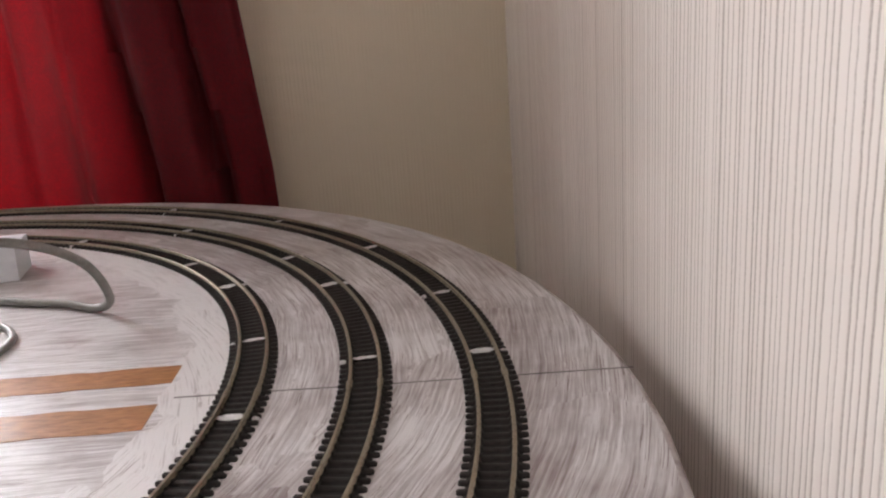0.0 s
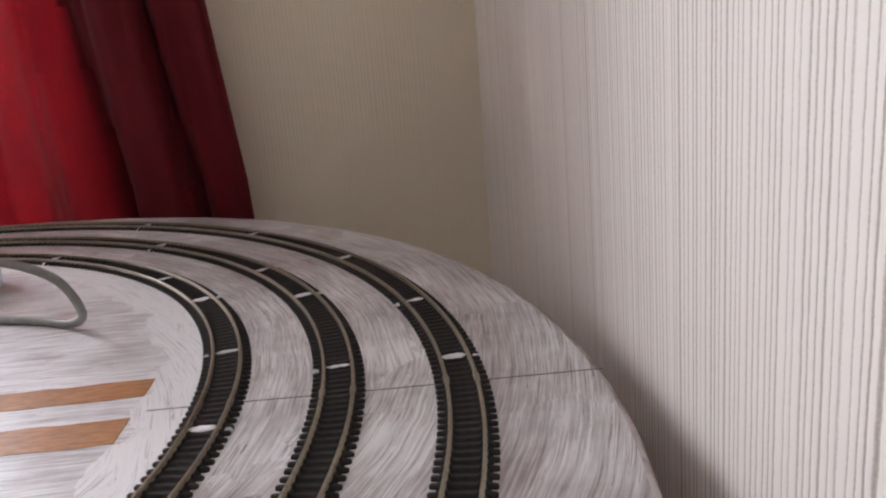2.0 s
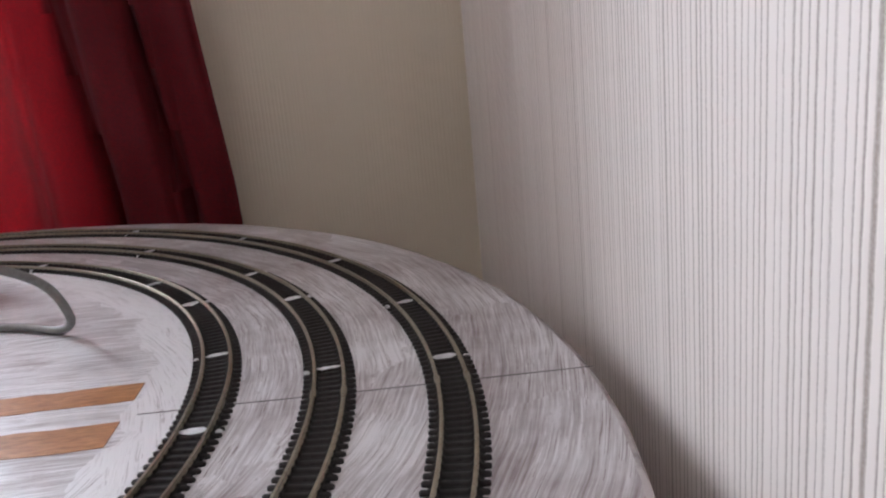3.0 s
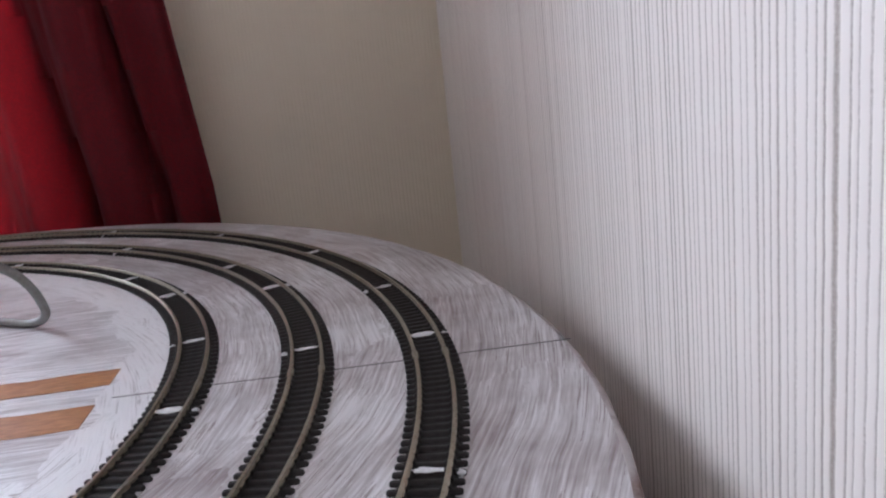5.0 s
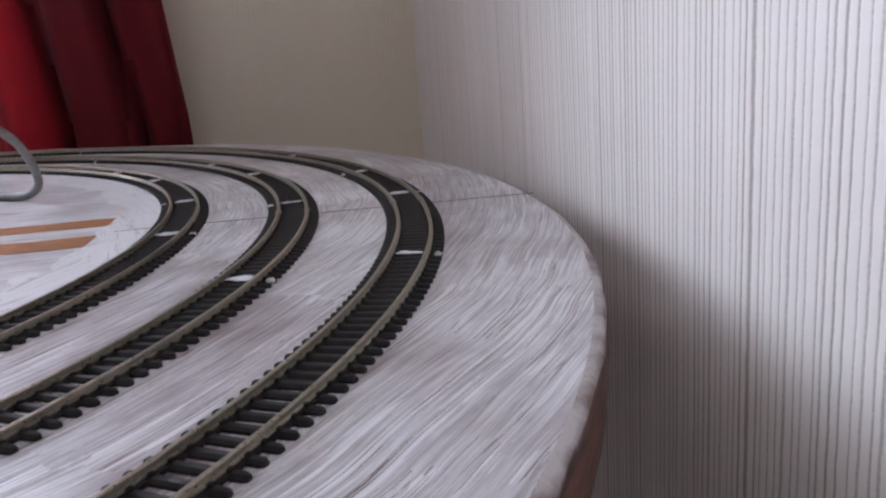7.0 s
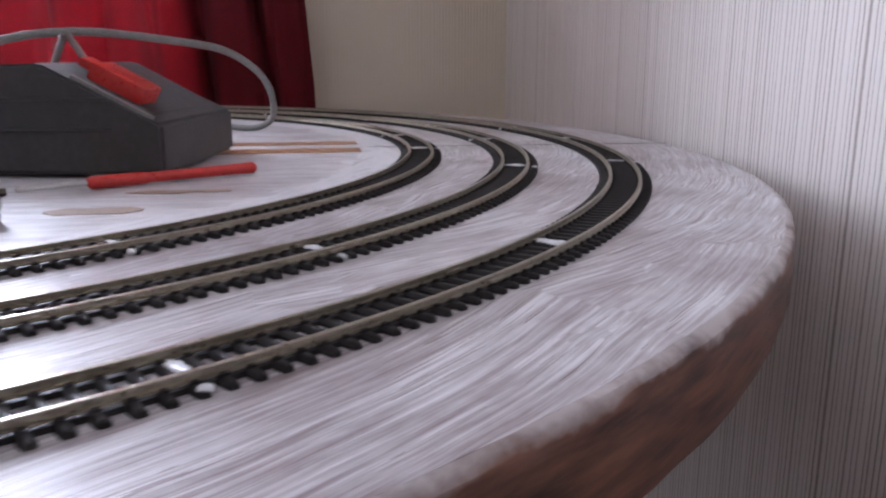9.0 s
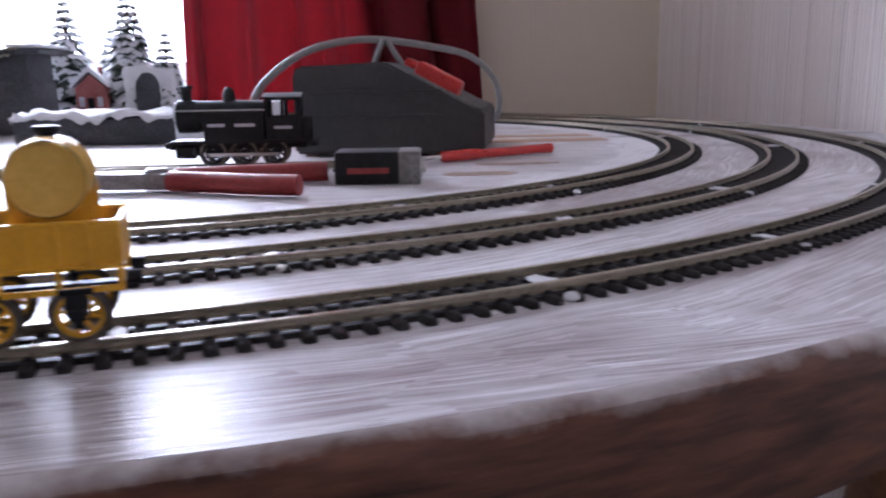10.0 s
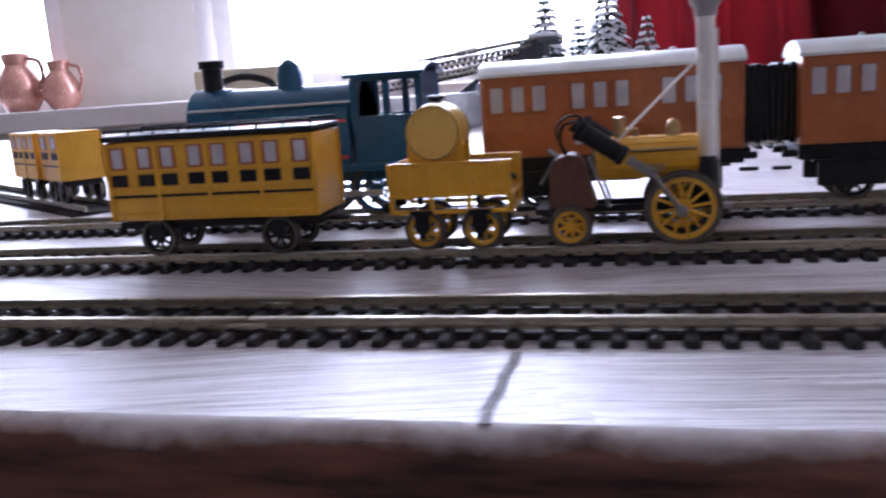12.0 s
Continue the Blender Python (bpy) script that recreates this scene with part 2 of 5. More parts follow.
STEEL = worn("bright_steel", (0.45, 0.44, 0.43), (0.62, 0.61, 0.60), 300.0, 0.3, 0.9)
DULL_STEEL = worn("dull_steel", (0.16, 0.155, 0.15), (0.34, 0.33, 0.32), 400.0, 0.42, 0.7)
IVORY = worn("ivory_chimney_paint", (0.80, 0.77, 0.71), (0.86, 0.84, 0.79), 150.0, 0.42, 0, 0.08, 0.0001)
BRASS = worn("dull_brass", (0.34, 0.22, 0.09), (0.48, 0.33, 0.15), 200.0, 0.36, 0.8)
COAL = worn("coal", (0.008, 0.008, 0.008), (0.03, 0.03, 0.03), 500.0, 0.4, 0, 1.0, 0.0008)
ORANGE = worn("orange_brown_coach_paint", (0.38, 0.11, 0.028), (0.47, 0.15, 0.042), 60.0, 0.34, 0, 0.05, 0.0001)
ROOF_WHITE = worn("white_roof_plastic", (0.70, 0.71, 0.70), (0.80, 0.81, 0.80), 60.0, 0.36, 0, 0.05, 0.0001)
PANE = worn("pale_window_insert", (0.52, 0.50, 0.54), (0.68, 0.66, 0.70), 40.0, 0.15)
BLUE = worn("blue_engine_paint", (0.006, 0.070, 0.15), (0.012, 0.11, 0.21), 60.0, 0.32, 0, 0.05, 0.0001)
LINE_RED = worn("red_lining_paint", (0.50, 0.03, 0.02), (0.58, 0.06, 0.04), 60.0, 0.4)
GREY_CASE = worn("dark_grey_casing", (0.038, 0.036, 0.036), (0.062, 0.059, 0.058), 40.0, 0.5, 0, 0.3, 0.0003)
RED_PLASTIC = worn("red_plastic", (0.50, 0.025, 0.02), (0.62, 0.05, 0.04), 60.0, 0.3)
DULL_RED = worn("dull_red_sleeve", (0.22, 0.02, 0.018), (0.32, 0.04, 0.035), 60.0, 0.42)
CABLE = worn("grey_cable", (0.20, 0.19, 0.18), (0.28, 0.27, 0.26), 80.0, 0.5)
PAPER_WHITE = worn("white_card", (0.72, 0.74, 0.80), (0.80, 0.82, 0.86), 20.0, 0.6)
PALE_CARD = worn("cream_card", (0.66, 0.58, 0.40), (0.74, 0.67, 0.50), 30.0, 0.6)
RUSTY = worn("rust_brown_paint", (0.10, 0.035, 0.018), (0.19, 0.075, 0.035), 120.0, 0.5)
CAP_GREY = worn("grey_cap_paint", (0.30, 0.29, 0.28), (0.42, 0.41, 0.40), 200.0, 0.5)
GREEN_LEAF = worn("frosted_fir_green", (0.03, 0.05, 0.035), (0.09, 0.11, 0.09), 120.0, 0.7, 0, 0.5, 0.001)
SNOW = worn("model_snow", (0.74, 0.75, 0.78), (0.84, 0.85, 0.87), 60.0, 0.7, 0, 0.5, 0.001)
SLATE = worn("dark_slate_base", (0.035, 0.036, 0.045), (0.09, 0.09, 0.10), 60.0, 0.6, 0, 0.6, 0.001)
PINK = worn("dull_red_house_paint", (0.34, 0.10, 0.09), (0.46, 0.17, 0.15), 50.0, 0.5)
COPPER = worn("pinkish_copper_glaze", (0.42, 0.20, 0.15), (0.58, 0.32, 0.25), 40.0, 0.22, 0.35)
shader(BLACK).inputs["Specular IOR Level"].default_value = 0.22
shader(SLEEPER).inputs["Specular IOR Level"].default_value = 0.3

# ---- mesh helpers ----
def box(bm, c, s, turn=None, bevel=0.0):
    """A box of size s about c, turned by a matrix, with softened edges."""
    m = Matrix.Translation(c) @ (turn or Matrix.Identity(4)) @ Matrix.Diagonal((*s, 1))
    made = bmesh.ops.create_cube(bm, size=1, matrix=m)["verts"]
    if bevel:
        edges = list({e for v in made for e in v.link_edges})
        bmesh.ops.bevel(bm, geom=edges, offset=bevel, segments=2, affect="EDGES", profile=0.6)


def rod(bm, a, b, r0, r1=None, n=14, caps=True):
    """A round bar from a to b, tapering from r0 to r1."""
    a, b = Vector(a), Vector(b)
    r1 = r0 if r1 is None else r1
    turn = (b - a).to_track_quat("Z", "Y").to_matrix().to_4x4()
    bmesh.ops.create_cone(bm, cap_ends=caps, segments=n, radius1=r0, radius2=r1, depth=(b - a).length,
                          matrix=Matrix.Translation((a + b) / 2) @ turn)


def lathe(bm, origin, axis, profile, n=24):
    """A turned shape: profile rows of (distance along the axis, radius)."""
    turn = Vector(axis).to_track_quat("Z", "Y").to_matrix()
    rings = []
    for d, r in profile:
        ring = [bm.verts.new(Vector(origin) + turn @ Vector((r * math.cos(k * math.tau / n), r * math.sin(k * math.tau / n), d))) for k in range(n)]
        rings.append(ring)
    for lo, hi in zip(rings, rings[1:]):
        for k in range(n):
            bm.faces.new((lo[k], lo[(k + 1) % n], hi[(k + 1) % n], hi[k]))
    bm.faces.new(rings[0][::-1])
    bm.faces.new(rings[-1])


def sweep(bm, points, section, closed=False, up=(0, 0, 1)):
    """A section of (side, height) rows carried along points."""
    points = [Vector(p) for p in points]
    rings = []
    for k, p in enumerate(points):
        a = points[k - 1] if k else (points[-1] if closed else p)
        b = points[(k + 1) % len(points)] if (k + 1 < len(points) or closed) else p
        t = (b - a).normalized()
        side = t.cross(Vector(up))
        side = side.normalized() if side.length > 1e-6 else Vector((1, 0, 0))
        top = side.cross(t)
        rings.append([bm.verts.new(p + side * s + top * h) for s, h in section])
    n = len(section)
    pairs = list(zip(rings, rings[1:])) + ([(rings[-1], rings[0])] if closed else [])
    for lo, hi in pairs:
        for k in range(n):
            bm.faces.new((lo[k], lo[(k + 1) % n], hi[(k + 1) % n], hi[k]))
    if not closed:
        bm.faces.new(rings[0][::-1])
        bm.faces.new(rings[-1])


def circle_section(r, n=10):
    return [(r * math.cos(k * math.tau / n), r * math.sin(k * math.tau / n)) for k in range(n)]


def smooth_line(points, steps=8):
    """Points of a smooth curve through the given ones."""
    p = [Vector(q) for q in points]
    p = [2 * p[0] - p[1]] + p + [2 * p[-1] - p[-2]]
    out = []
    for a, b, c, d in zip(p, p[1:], p[2:], p[3:]):
        for k in range(steps):
            t = k / steps
            out.append(0.5 * (2 * b + (c - a) * t + (2 * a - 5 * b + 4 * c - d) * t * t + (3 * b - a - 3 * c + d) * t ** 3))
    out.append(p[-2])
    return out


def prism(bm, outline, y0, y1):
    """An outline of (x, z) rows drawn out from y0 to y1."""
    a = [bm.verts.new((x, y0, z)) for x, z in outline]
    b = [bm.verts.new((x, y1, z)) for x, z in outline]
    bm.faces.new(a)
    bm.faces.new(b[::-1])
    for k in range(len(outline)):
        j = (k + 1) % len(outline)
        bm.faces.new((a[j], a[k], b[k], b[j]))


def mesh_of(name, bm, mat, smooth=True):
    bmesh.ops.recalc_face_normals(bm, faces=bm.faces)
    data = bpy.data.meshes.new(name)
    if smooth:
        for f in bm.faces:
            f.smooth = True
        for e in bm.edges:
            if len(e.link_faces) == 2 and e.calc_face_angle() > radians(38):
                e.smooth = False
    bm.to_mesh(data)
    bm.free()
    for one in mat if isinstance(mat, (list, tuple)) else [mat]:
        data.materials.append(one)
    return data


def part(name, bm, mat, parent=None, label="", smooth=True):
    ob = new(name, mesh_of(name, bm, mat, smooth))
    if parent:
        ob.parent = parent
    if label:
        ob["label"] = label
    return ob


def thing(name, label, category, group="", kind="", at=None):
    ob = new(name)
    ob.empty_display_size = 0.01
    if at is not None:
        ob.matrix_world = at
    return tagged(ob, label, category, group, kind)


def made(build, *args, **kw):
    bm = bmesh.new()
    build(bm, *args, **kw)
    return bm


def soft_noise(bm, amount, scale, seed=0.0):
    for v in bm.verts:
        v.co += noise.noise_vector(v.co * scale + Vector((seed, seed, seed))) * amount

# ---- the room ----
WALL_X, WALL_Y, BAY_Y = 0.672, 0.672, 1.30
FLOOR_Z, CEIL_Z = -0.76, 1.66
WEST, SOUTH = -2.4, -2.3
EDGE_C, EDGE_R, BOARD_T = (0.0465, -0.0188), 0.6015, 0.034


def slab(name, c, s, mat, label, category, bevel=0.0):
    return tagged(part(name, made(box, c, s, None, bevel), mat, smooth=False), label, category, kind="structure")


def wall_between(name, x0, x1, y0, y1, z0, z1, mat, label):
    return slab(name, ((x0 + x1) / 2, (y0 + y1) / 2, (z0 + z1) / 2), (x1 - x0, y1 - y0, z1 - z0), mat, label, "wall")


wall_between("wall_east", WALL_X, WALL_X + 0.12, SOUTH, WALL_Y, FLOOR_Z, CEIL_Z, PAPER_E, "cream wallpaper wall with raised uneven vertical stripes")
wall_between("wall_north", 0.16, WALL_X + 0.12, WALL_Y, WALL_Y + 0.12, FLOOR_Z, CEIL_Z, PAPER_N, "papered wall beside the red curtain, beige with painted-in warm bounce")
wall_between("wall_bay_side", 0.16, 0.28, WALL_Y + 0.12, BAY_Y, FLOOR_Z, CEIL_Z, PLASTER, "plain cream side wall of the window bay")
# out of view: south and west walls added dark so little light bounces
wall_between("wall_south", WEST - 0.12, WALL_X + 0.12, SOUTH - 0.12, SOUTH, FLOOR_Z, CEIL_Z, ROOM, "unseen wall behind the camera, darkened to cut bounced light")
wall_between("wall_west", WEST - 0.12, WEST, SOUTH, BAY_Y + 0.12, FLOOR_Z, CEIL_Z, ROOM, "unseen wall at the far end of the room, darkened to cut bounced light")
slab("floor", ((WEST + WALL_X) / 2, (SOUTH + BAY_Y) / 2, FLOOR_Z - 0.05), (WALL_X - WEST + 0.3, BAY_Y - SOUTH + 0.3, 0.1), CARPET, "dark brown carpeted floor under the table", "floor")
slab("ceiling", ((WEST + WALL_X) / 2, (SOUTH + BAY_Y) / 2, CEIL_Z + 0.05), (WALL_X - WEST + 0.3, BAY_Y - SOUTH + 0.3, 0.1), CEIL, "unseen ceiling, greyed to cut bounced light", "ceiling")

# the bay's window wall: parapet, lintel and the piers between the openings
SILL_Z, HEAD_Z = 0.05, 1.34
wall_between("wall_bay_parapet", WEST, 0.28, BAY_Y, BAY_Y + 0.12, FLOOR_Z, SILL_Z, PLASTER, "plain cream wall below the bay window")
wall_between("wall_bay_lintel", WEST, 0.28, BAY_Y, BAY_Y + 0.12, HEAD_Z, CEIL_Z, PLASTER, "plain cream wall above the bay window")
wall_between("wall_bay_pier", -1.585, -1.19, BAY_Y, BAY_Y + 0.12, SILL_Z, HEAD_Z, PLASTER, "plain cream pier between two bright windows")
wall_between("wall_bay_end", 0.14, 0.28, BAY_Y, BAY_Y + 0.12, SILL_Z, HEAD_Z, PLASTER, "plain cream pier at the end of the bay")
slab("window_sill_board", ((WEST + 0.16) / 2, BAY_Y - 0.10, SILL_Z - 0.025), (0.16 - WEST, 0.24, 0.05), WHITE_FRAME, "white painted deep window sill board", "window sill", 0.004)


def window(name, x0, x1, posts):
    """A window in its opening: outer frame, posts and glass panes."""
    top = thing(name, "white framed window blown out by bright daylight", "window", kind="structure")
    y = BAY_Y + 0.03
    for n, (c, s) in enumerate([(((x0 + x1) / 2, y, SILL_Z + 0.025), (x1 - x0, 0.06, 0.05)), (((x0 + x1) / 2, y, HEAD_Z - 0.025), (x1 - x0, 0.06, 0.05)),
                                ((x0 + 0.025, y, (SILL_Z + HEAD_Z) / 2), (0.05, 0.06, HEAD_Z - SILL_Z - 0.1)), ((x1 - 0.025, y, (SILL_Z + HEAD_Z) / 2), (0.05, 0.06, HEAD_Z - SILL_Z - 0.1))]):
        part("window_frame", made(box, c, s, None, 0.005), WHITE_FRAME, top)
    for x, w in posts:
        part("mullion", made(box, (x, y, (SILL_Z + HEAD_Z) / 2), (w, 0.05, HEAD_Z - SILL_Z - 0.1), None, 0.005), WHITE_FRAME, top)
    xs = [x0 + 0.05] + [x for x, _ in posts] + [x1 - 0.05]
    for a, b in zip(xs, xs[1:]):
        ob = part("pane", made(box, ((a + b) / 2, y + 0.01, (SILL_Z + HEAD_Z) / 2), (b - a, 0.004, HEAD_Z - SILL_Z - 0.1)), GLASS, top, smooth=False)
        ob.visible_shadow = False
    return top


GLASS = material("clear_window_glass", (1, 1, 1), 0.02)
shader(GLASS).inputs["Transmission Weight"].default_value = 1.0
shader(GLASS).inputs["IOR"].default_value = 1.45
window("window_1", -1.19, 0.14, [(-1.115, 0.05), (-0.475, 0.05)])
window("window_2", WEST, -1.585, [(-1.95, 0.05)])

# overcast daylight outside
HAZE = material("bright_hazy_sky", (0.8, 0.85, 0.9), 1.0)
shader(HAZE).inputs["Emission Color"].default_value = (0.93, 0.97, 1.0, 1)
shader(HAZE).inputs["Emission Strength"].default_value = 7.0
tagged(part("backdrop_sky", made(box, (-1.0, 6.0, 1.5), (16, 0.1, 9)), HAZE, smooth=False), "bright white hazy daylight outside the window", "sky", kind="structure")


# ---- the curtain ----
# narrow deep creases between broad folds: place across the cloth, width, depth
CREASES = ((0.06, 0.014, 0.03), (0.24, 0.05, 0.02), (0.43, 0.06, 0.014), (0.665, 0.030, 0.046), (0.885, 0.013, 0.042), (0.96, 0.02, 0.010))


def curtain_sheet(bm):
    """Gathered cloth: deep uneven folds that tighten upwards and flare at the hem."""
    n, rows = 240, 26
    grid = []
    for j in range(rows + 1):
        v = j / rows
        z = -0.5 + 1.95 * v
        line = []
        for k in range(n + 1):
            u = k / n
            flare = 0.369 - 0.075 * max(0.0, z - 0.02) + 0.02 * max(0.0, 0.02 - z)
            left = -0.108 + 0.02 * max(0.0, z)
            x = left + (flare - left) * u
            lean = 0.30 * min(max(z, 0.0), 0.5) * min(1.0, u * 2)
            wave = math.sin((u + lean) * 23 - 1.73)
            fold = 0.012 * wave + 0.006 * math.sin(u * 37 + 1.3 + 2.6 * v) + 0.0025 * math.sin(u * 83 + 4 * v)
            for at, wide, deep in CREASES:
                fold += deep * math.exp(-((u + lean - at) / wide) ** 2)
            x += 0.006 * math.sin(u * 41 + 2 * v)
            line.append(bm.verts.new((x, 0.616 + fold * (0.78 + 0.12 * (1 - v)), z)))
        grid.append(line)
    for a, b in zip(grid, grid[1:]):
        for k in range(n):
            bm.faces.new((a[k], a[k + 1], b[k + 1], b[k]))
    bmesh.ops.solidify(bm, geom=bm.faces, thickness=0.0012)


curtain = thing("curtain", "deep red cloth curtain hanging in heavy folds", "curtain")
part("cloth", made(curtain_sheet), RED_CLOTH, curtain)
part("curtain_rail", made(rod, (-1.2, 0.634, 1.47), (0.6, 0.634, 1.47), 0.012), WHITE_FRAME, curtain)


# ---- the board ----
def rim_points(r, z, west=-1.25, n=72):
    pts = [(west, EDGE_C[1] - r - 0.003, z)]
    for k in range(n + 1):
        a = -math.pi / 2 + math.pi * k / n
        u = min(max((math.degrees(a) - 5) / 60, 0), 1)
        w = min(max((-math.degrees(a) - 45) / 25, 0), 1)
        q = r + 0.017 * u * u * (3 - 2 * u) + 0.003 * w * w * (3 - 2 * w)
        pts.append((EDGE_C[0] + q * math.cos(a), EDGE_C[1] + q * math.sin(a), z))
    return pts + [(west, pts[-1][1], z)]


def board_top(bm):
    loop = [bm.verts.new(p) for p in rim_points(EDGE_R - 0.004, 0.0)]
    low = [bm.verts.new(p) for p in rim_points(EDGE_R - 0.004, -0.004)]
    bm.faces.new(loop)
    bm.faces.new(low[::-1])
    for k in range(len(loop)):
        j = (k + 1) % len(loop)
        bm.faces.new((loop[k], low[k], low[j], loop[j]))


def board_rim(bm):
    """The rounded, unevenly worn outer edge."""
    pts = rim_points(EDGE_R - 0.004, 0.0, n=160)
    extra = []
    for a, b in ((pts[0], pts[1]), (pts[-2], pts[-1])):
        extra.append([tuple(a[i] + (b[i] - a[i]) * k / 60 for i in range(3)) for k in range(60)])
    pts = extra[0] + pts[1:-1] + [pts[-2]] + extra[1][1:] + [pts[-1]]
    clean = [pts[0]]
    for p in pts[1:]:
        if (Vector(p) - Vector(clean[-1])).length > 1e-4:
            clean.append(p)
    section = [(-0.03, -0.006), (-0.0001, -0.004), (0.0, 0.0), (0.0022, -0.0006), (0.0037, -0.0022), (0.004, -0.006), (0.0042, -0.015), (0.0038, -0.026), (0.002, -BOARD_T), (-0.03, -BOARD_T)]
    sweep(bm, clean, section)
    for v in bm.verts:
        v.co += noise.noise_vector(v.co * 45.0) * 0.0008 * (1 if v.co.z < -0.0003 else 0)


table = thing("model_railway_table", "round-ended wooden table board roughly brushed with white paint", "table")
part("tabletop", made(board_top), BOARD, table, "white brushed paint over brown wood", smooth=False)
part("rim", made(board_rim), RIM, table, "brown wooden rim with white paint runs")


def table_leg(bm, x, y):
    lathe(bm, (x, y, FLOOR_Z), (0, 0, 1), [(0, 0.018), (0.02, 0.022), (0.35, 0.030), (0.60, 0.036), (0.66, 0.030), (-FLOOR_Z - BOARD_T, 0.036)], 20)


for lx, ly in ((0.40, -0.46), (0.40, 0.42), (-1.0, -0.5), (-1.0, 0.46)):
    part("leg", made(table_leg, lx, ly), LEG_WOOD, table)


def crack_line(bm, pts, half=0.0004):
    sweep(bm, pts, [(-half, 0.0), (half, 0.0), (half, 0.0003), (-half, 0.0003)])


GAP = worn("dark_joint", (0.10, 0.09, 0.09), (0.26, 0.24, 0.24), 200.0, 0.7)
part("board_joint", made(crack_line, [(0.40, 0.008, 0), (0.456, 0.006, 0), (0.517, 0.003, 0), (0.648, -0.001, 0)]), GAP, table, "dark joint between two boards")
part("board_joint", made(crack_line, [(-0.1100, -0.6205, 0), (-0.1106, -0.614, 0), (-0.1098, -0.606, 0), (-0.1102, -0.600, 0), (-0.1094, -0.594, 0), (-0.1094, -0.588, 0)], 0.0009), GAP, table, "dark joint between two boards")


def bare_strip(bm, rows):
    """A ragged strip with no paint on it: rows of (x, y low, y high)."""
    lo = [(x, a) for x, a, _ in rows]
    hi = [(x, b) for x, _, b in rows]
    ring = lo + hi[::-1]
    a = [bm.verts.new((x, y, 0.0003)) for x, y in ring]
    b = [bm.verts.new((x, y, -0.001)) for x, y in ring]
    bm.faces.new(a)
    for k in range(len(ring)):
        j = (k + 1) % len(ring)
        bm.faces.new((a[j], a[k], b[k], b[j]))


for y0, y1 in ((0.028, 0.053), (-0.028, 0.001)):
    rows = []
    for k in range(40):
        x = 0.05 + (0.393 - 0.05) * k / 39
        rows.append((x, y0 + 0.0018 * noise.noise((x * 60, y0 * 99, 1)), y1 + 0.0018 * noise.noise((x * 60, y1 * 99, 5))))
    part("bare_wood_strip", made(bare_strip, rows), BARE_WOOD, table, "unpainted orange-brown varnished strip")

for x0, x1, y0, y1 in ((0.232, 0.276, -0.262, -0.245), (0.258, 0.312, -0.206, -0.196), (0.055, 0.112, -0.398, -0.371)):
    rows = []
    for k in range(24):
        x, mid = x0 + (x1 - x0) * k / 23, (y0 + y1) / 2
        taper = min(1.0, 0.25 + 0.2 * k, 0.25 + 0.2 * (23 - k))
        rows.append((x, mid + (y0 - mid) * taper + 0.002 * noise.noise((x * 70, y0 * 99, 2)), mid + (y1 - mid) * taper + 0.002 * noise.noise((x * 70, y1 * 99, 7))))
    part("bare_wood_patch", made(bare_strip, rows), DULL_WOOD, table, "thinly painted tan wood patch")

# ---- railway track ----
GAUGE, SLEEPER_H, RAIL_H, PITCH = 0.0165, 0.0020, 0.0026, 0.0068
RAIL_TOP = SLEEPER_H + RAIL_H
TRACKS = {"inner": 0.438, "middle": 0.5035, "outer": 0.5705}


def line_at(r, s):
    """Place and heading on an oval line of radius r; s metres from its easternmost point, clockwise seen from above."""
    q = r * math.pi / 2
    if abs(s) <= q:
        a = -s / r
        return Vector((r * math.cos(a), r * math.sin(a), 0)), a - math.pi / 2
    d = abs(s) - q
    return (Vector((-d, -r, 0)), math.pi) if s > 0 else (Vector((-d, r, 0)), 0.0)


def sleeper_mesh():
    """A moulded sleeper with a rounded back and rounded ends, and a chair under each rail."""
    bm = bmesh.new()
    rings = []
    for y, w in ((-0.0148, 0.55), (-0.0141, 0.9), (-0.0128, 1.0), (0.0128, 1.0), (0.0141, 0.9), (0.0148, 0.55)):
        rings.append([bm.verts.new((x * w, y, z * (0.4 + 0.6 * w) * SLEEPER_H)) for x, z in ((-0.0017, 0), (-0.0017, 0.45), (-0.0010, 0.92), (0, 1), (0.0010, 0.92), (0.0017, 0.45), (0.0017, 0))])
    for a, b in zip(rings, rings[1:]):
        for k in range(6):
            bm.faces.new((a[k], b[k], b[k + 1], a[k + 1]))
    bm.faces.new(rings[0])
    bm.faces.new(rings[-1][::-1])
    bmesh.ops.recalc_face_normals(bm, faces=bm.faces)
    for side in (-1, 1):
        box(bm, (0, side * GAUGE / 2, SLEEPER_H + 0.0002), (0.0018, 0.0046, 0.0008))
    return mesh_of("sleeper", bm, SLEEPER, smooth=False)


SLEEPER_MESH = sleeper_mesh()
RAIL_SECTION = [(-0.0011, 0), (0.0011, 0), (0.0011, 0.0005), (0.0004, 0.0008), (0.0004, 0.0017), (0.0008, 0.0020), (0.0008, RAIL_H - 0.0002), (0.0006, RAIL_H),
                (-0.0006, RAIL_H), (-0.0008, RAIL_H - 0.0002), (-0.0008, 0.0020), (-0.0004, 0.0017), (-0.0004, 0.0008), (-0.0011, 0.0005)]


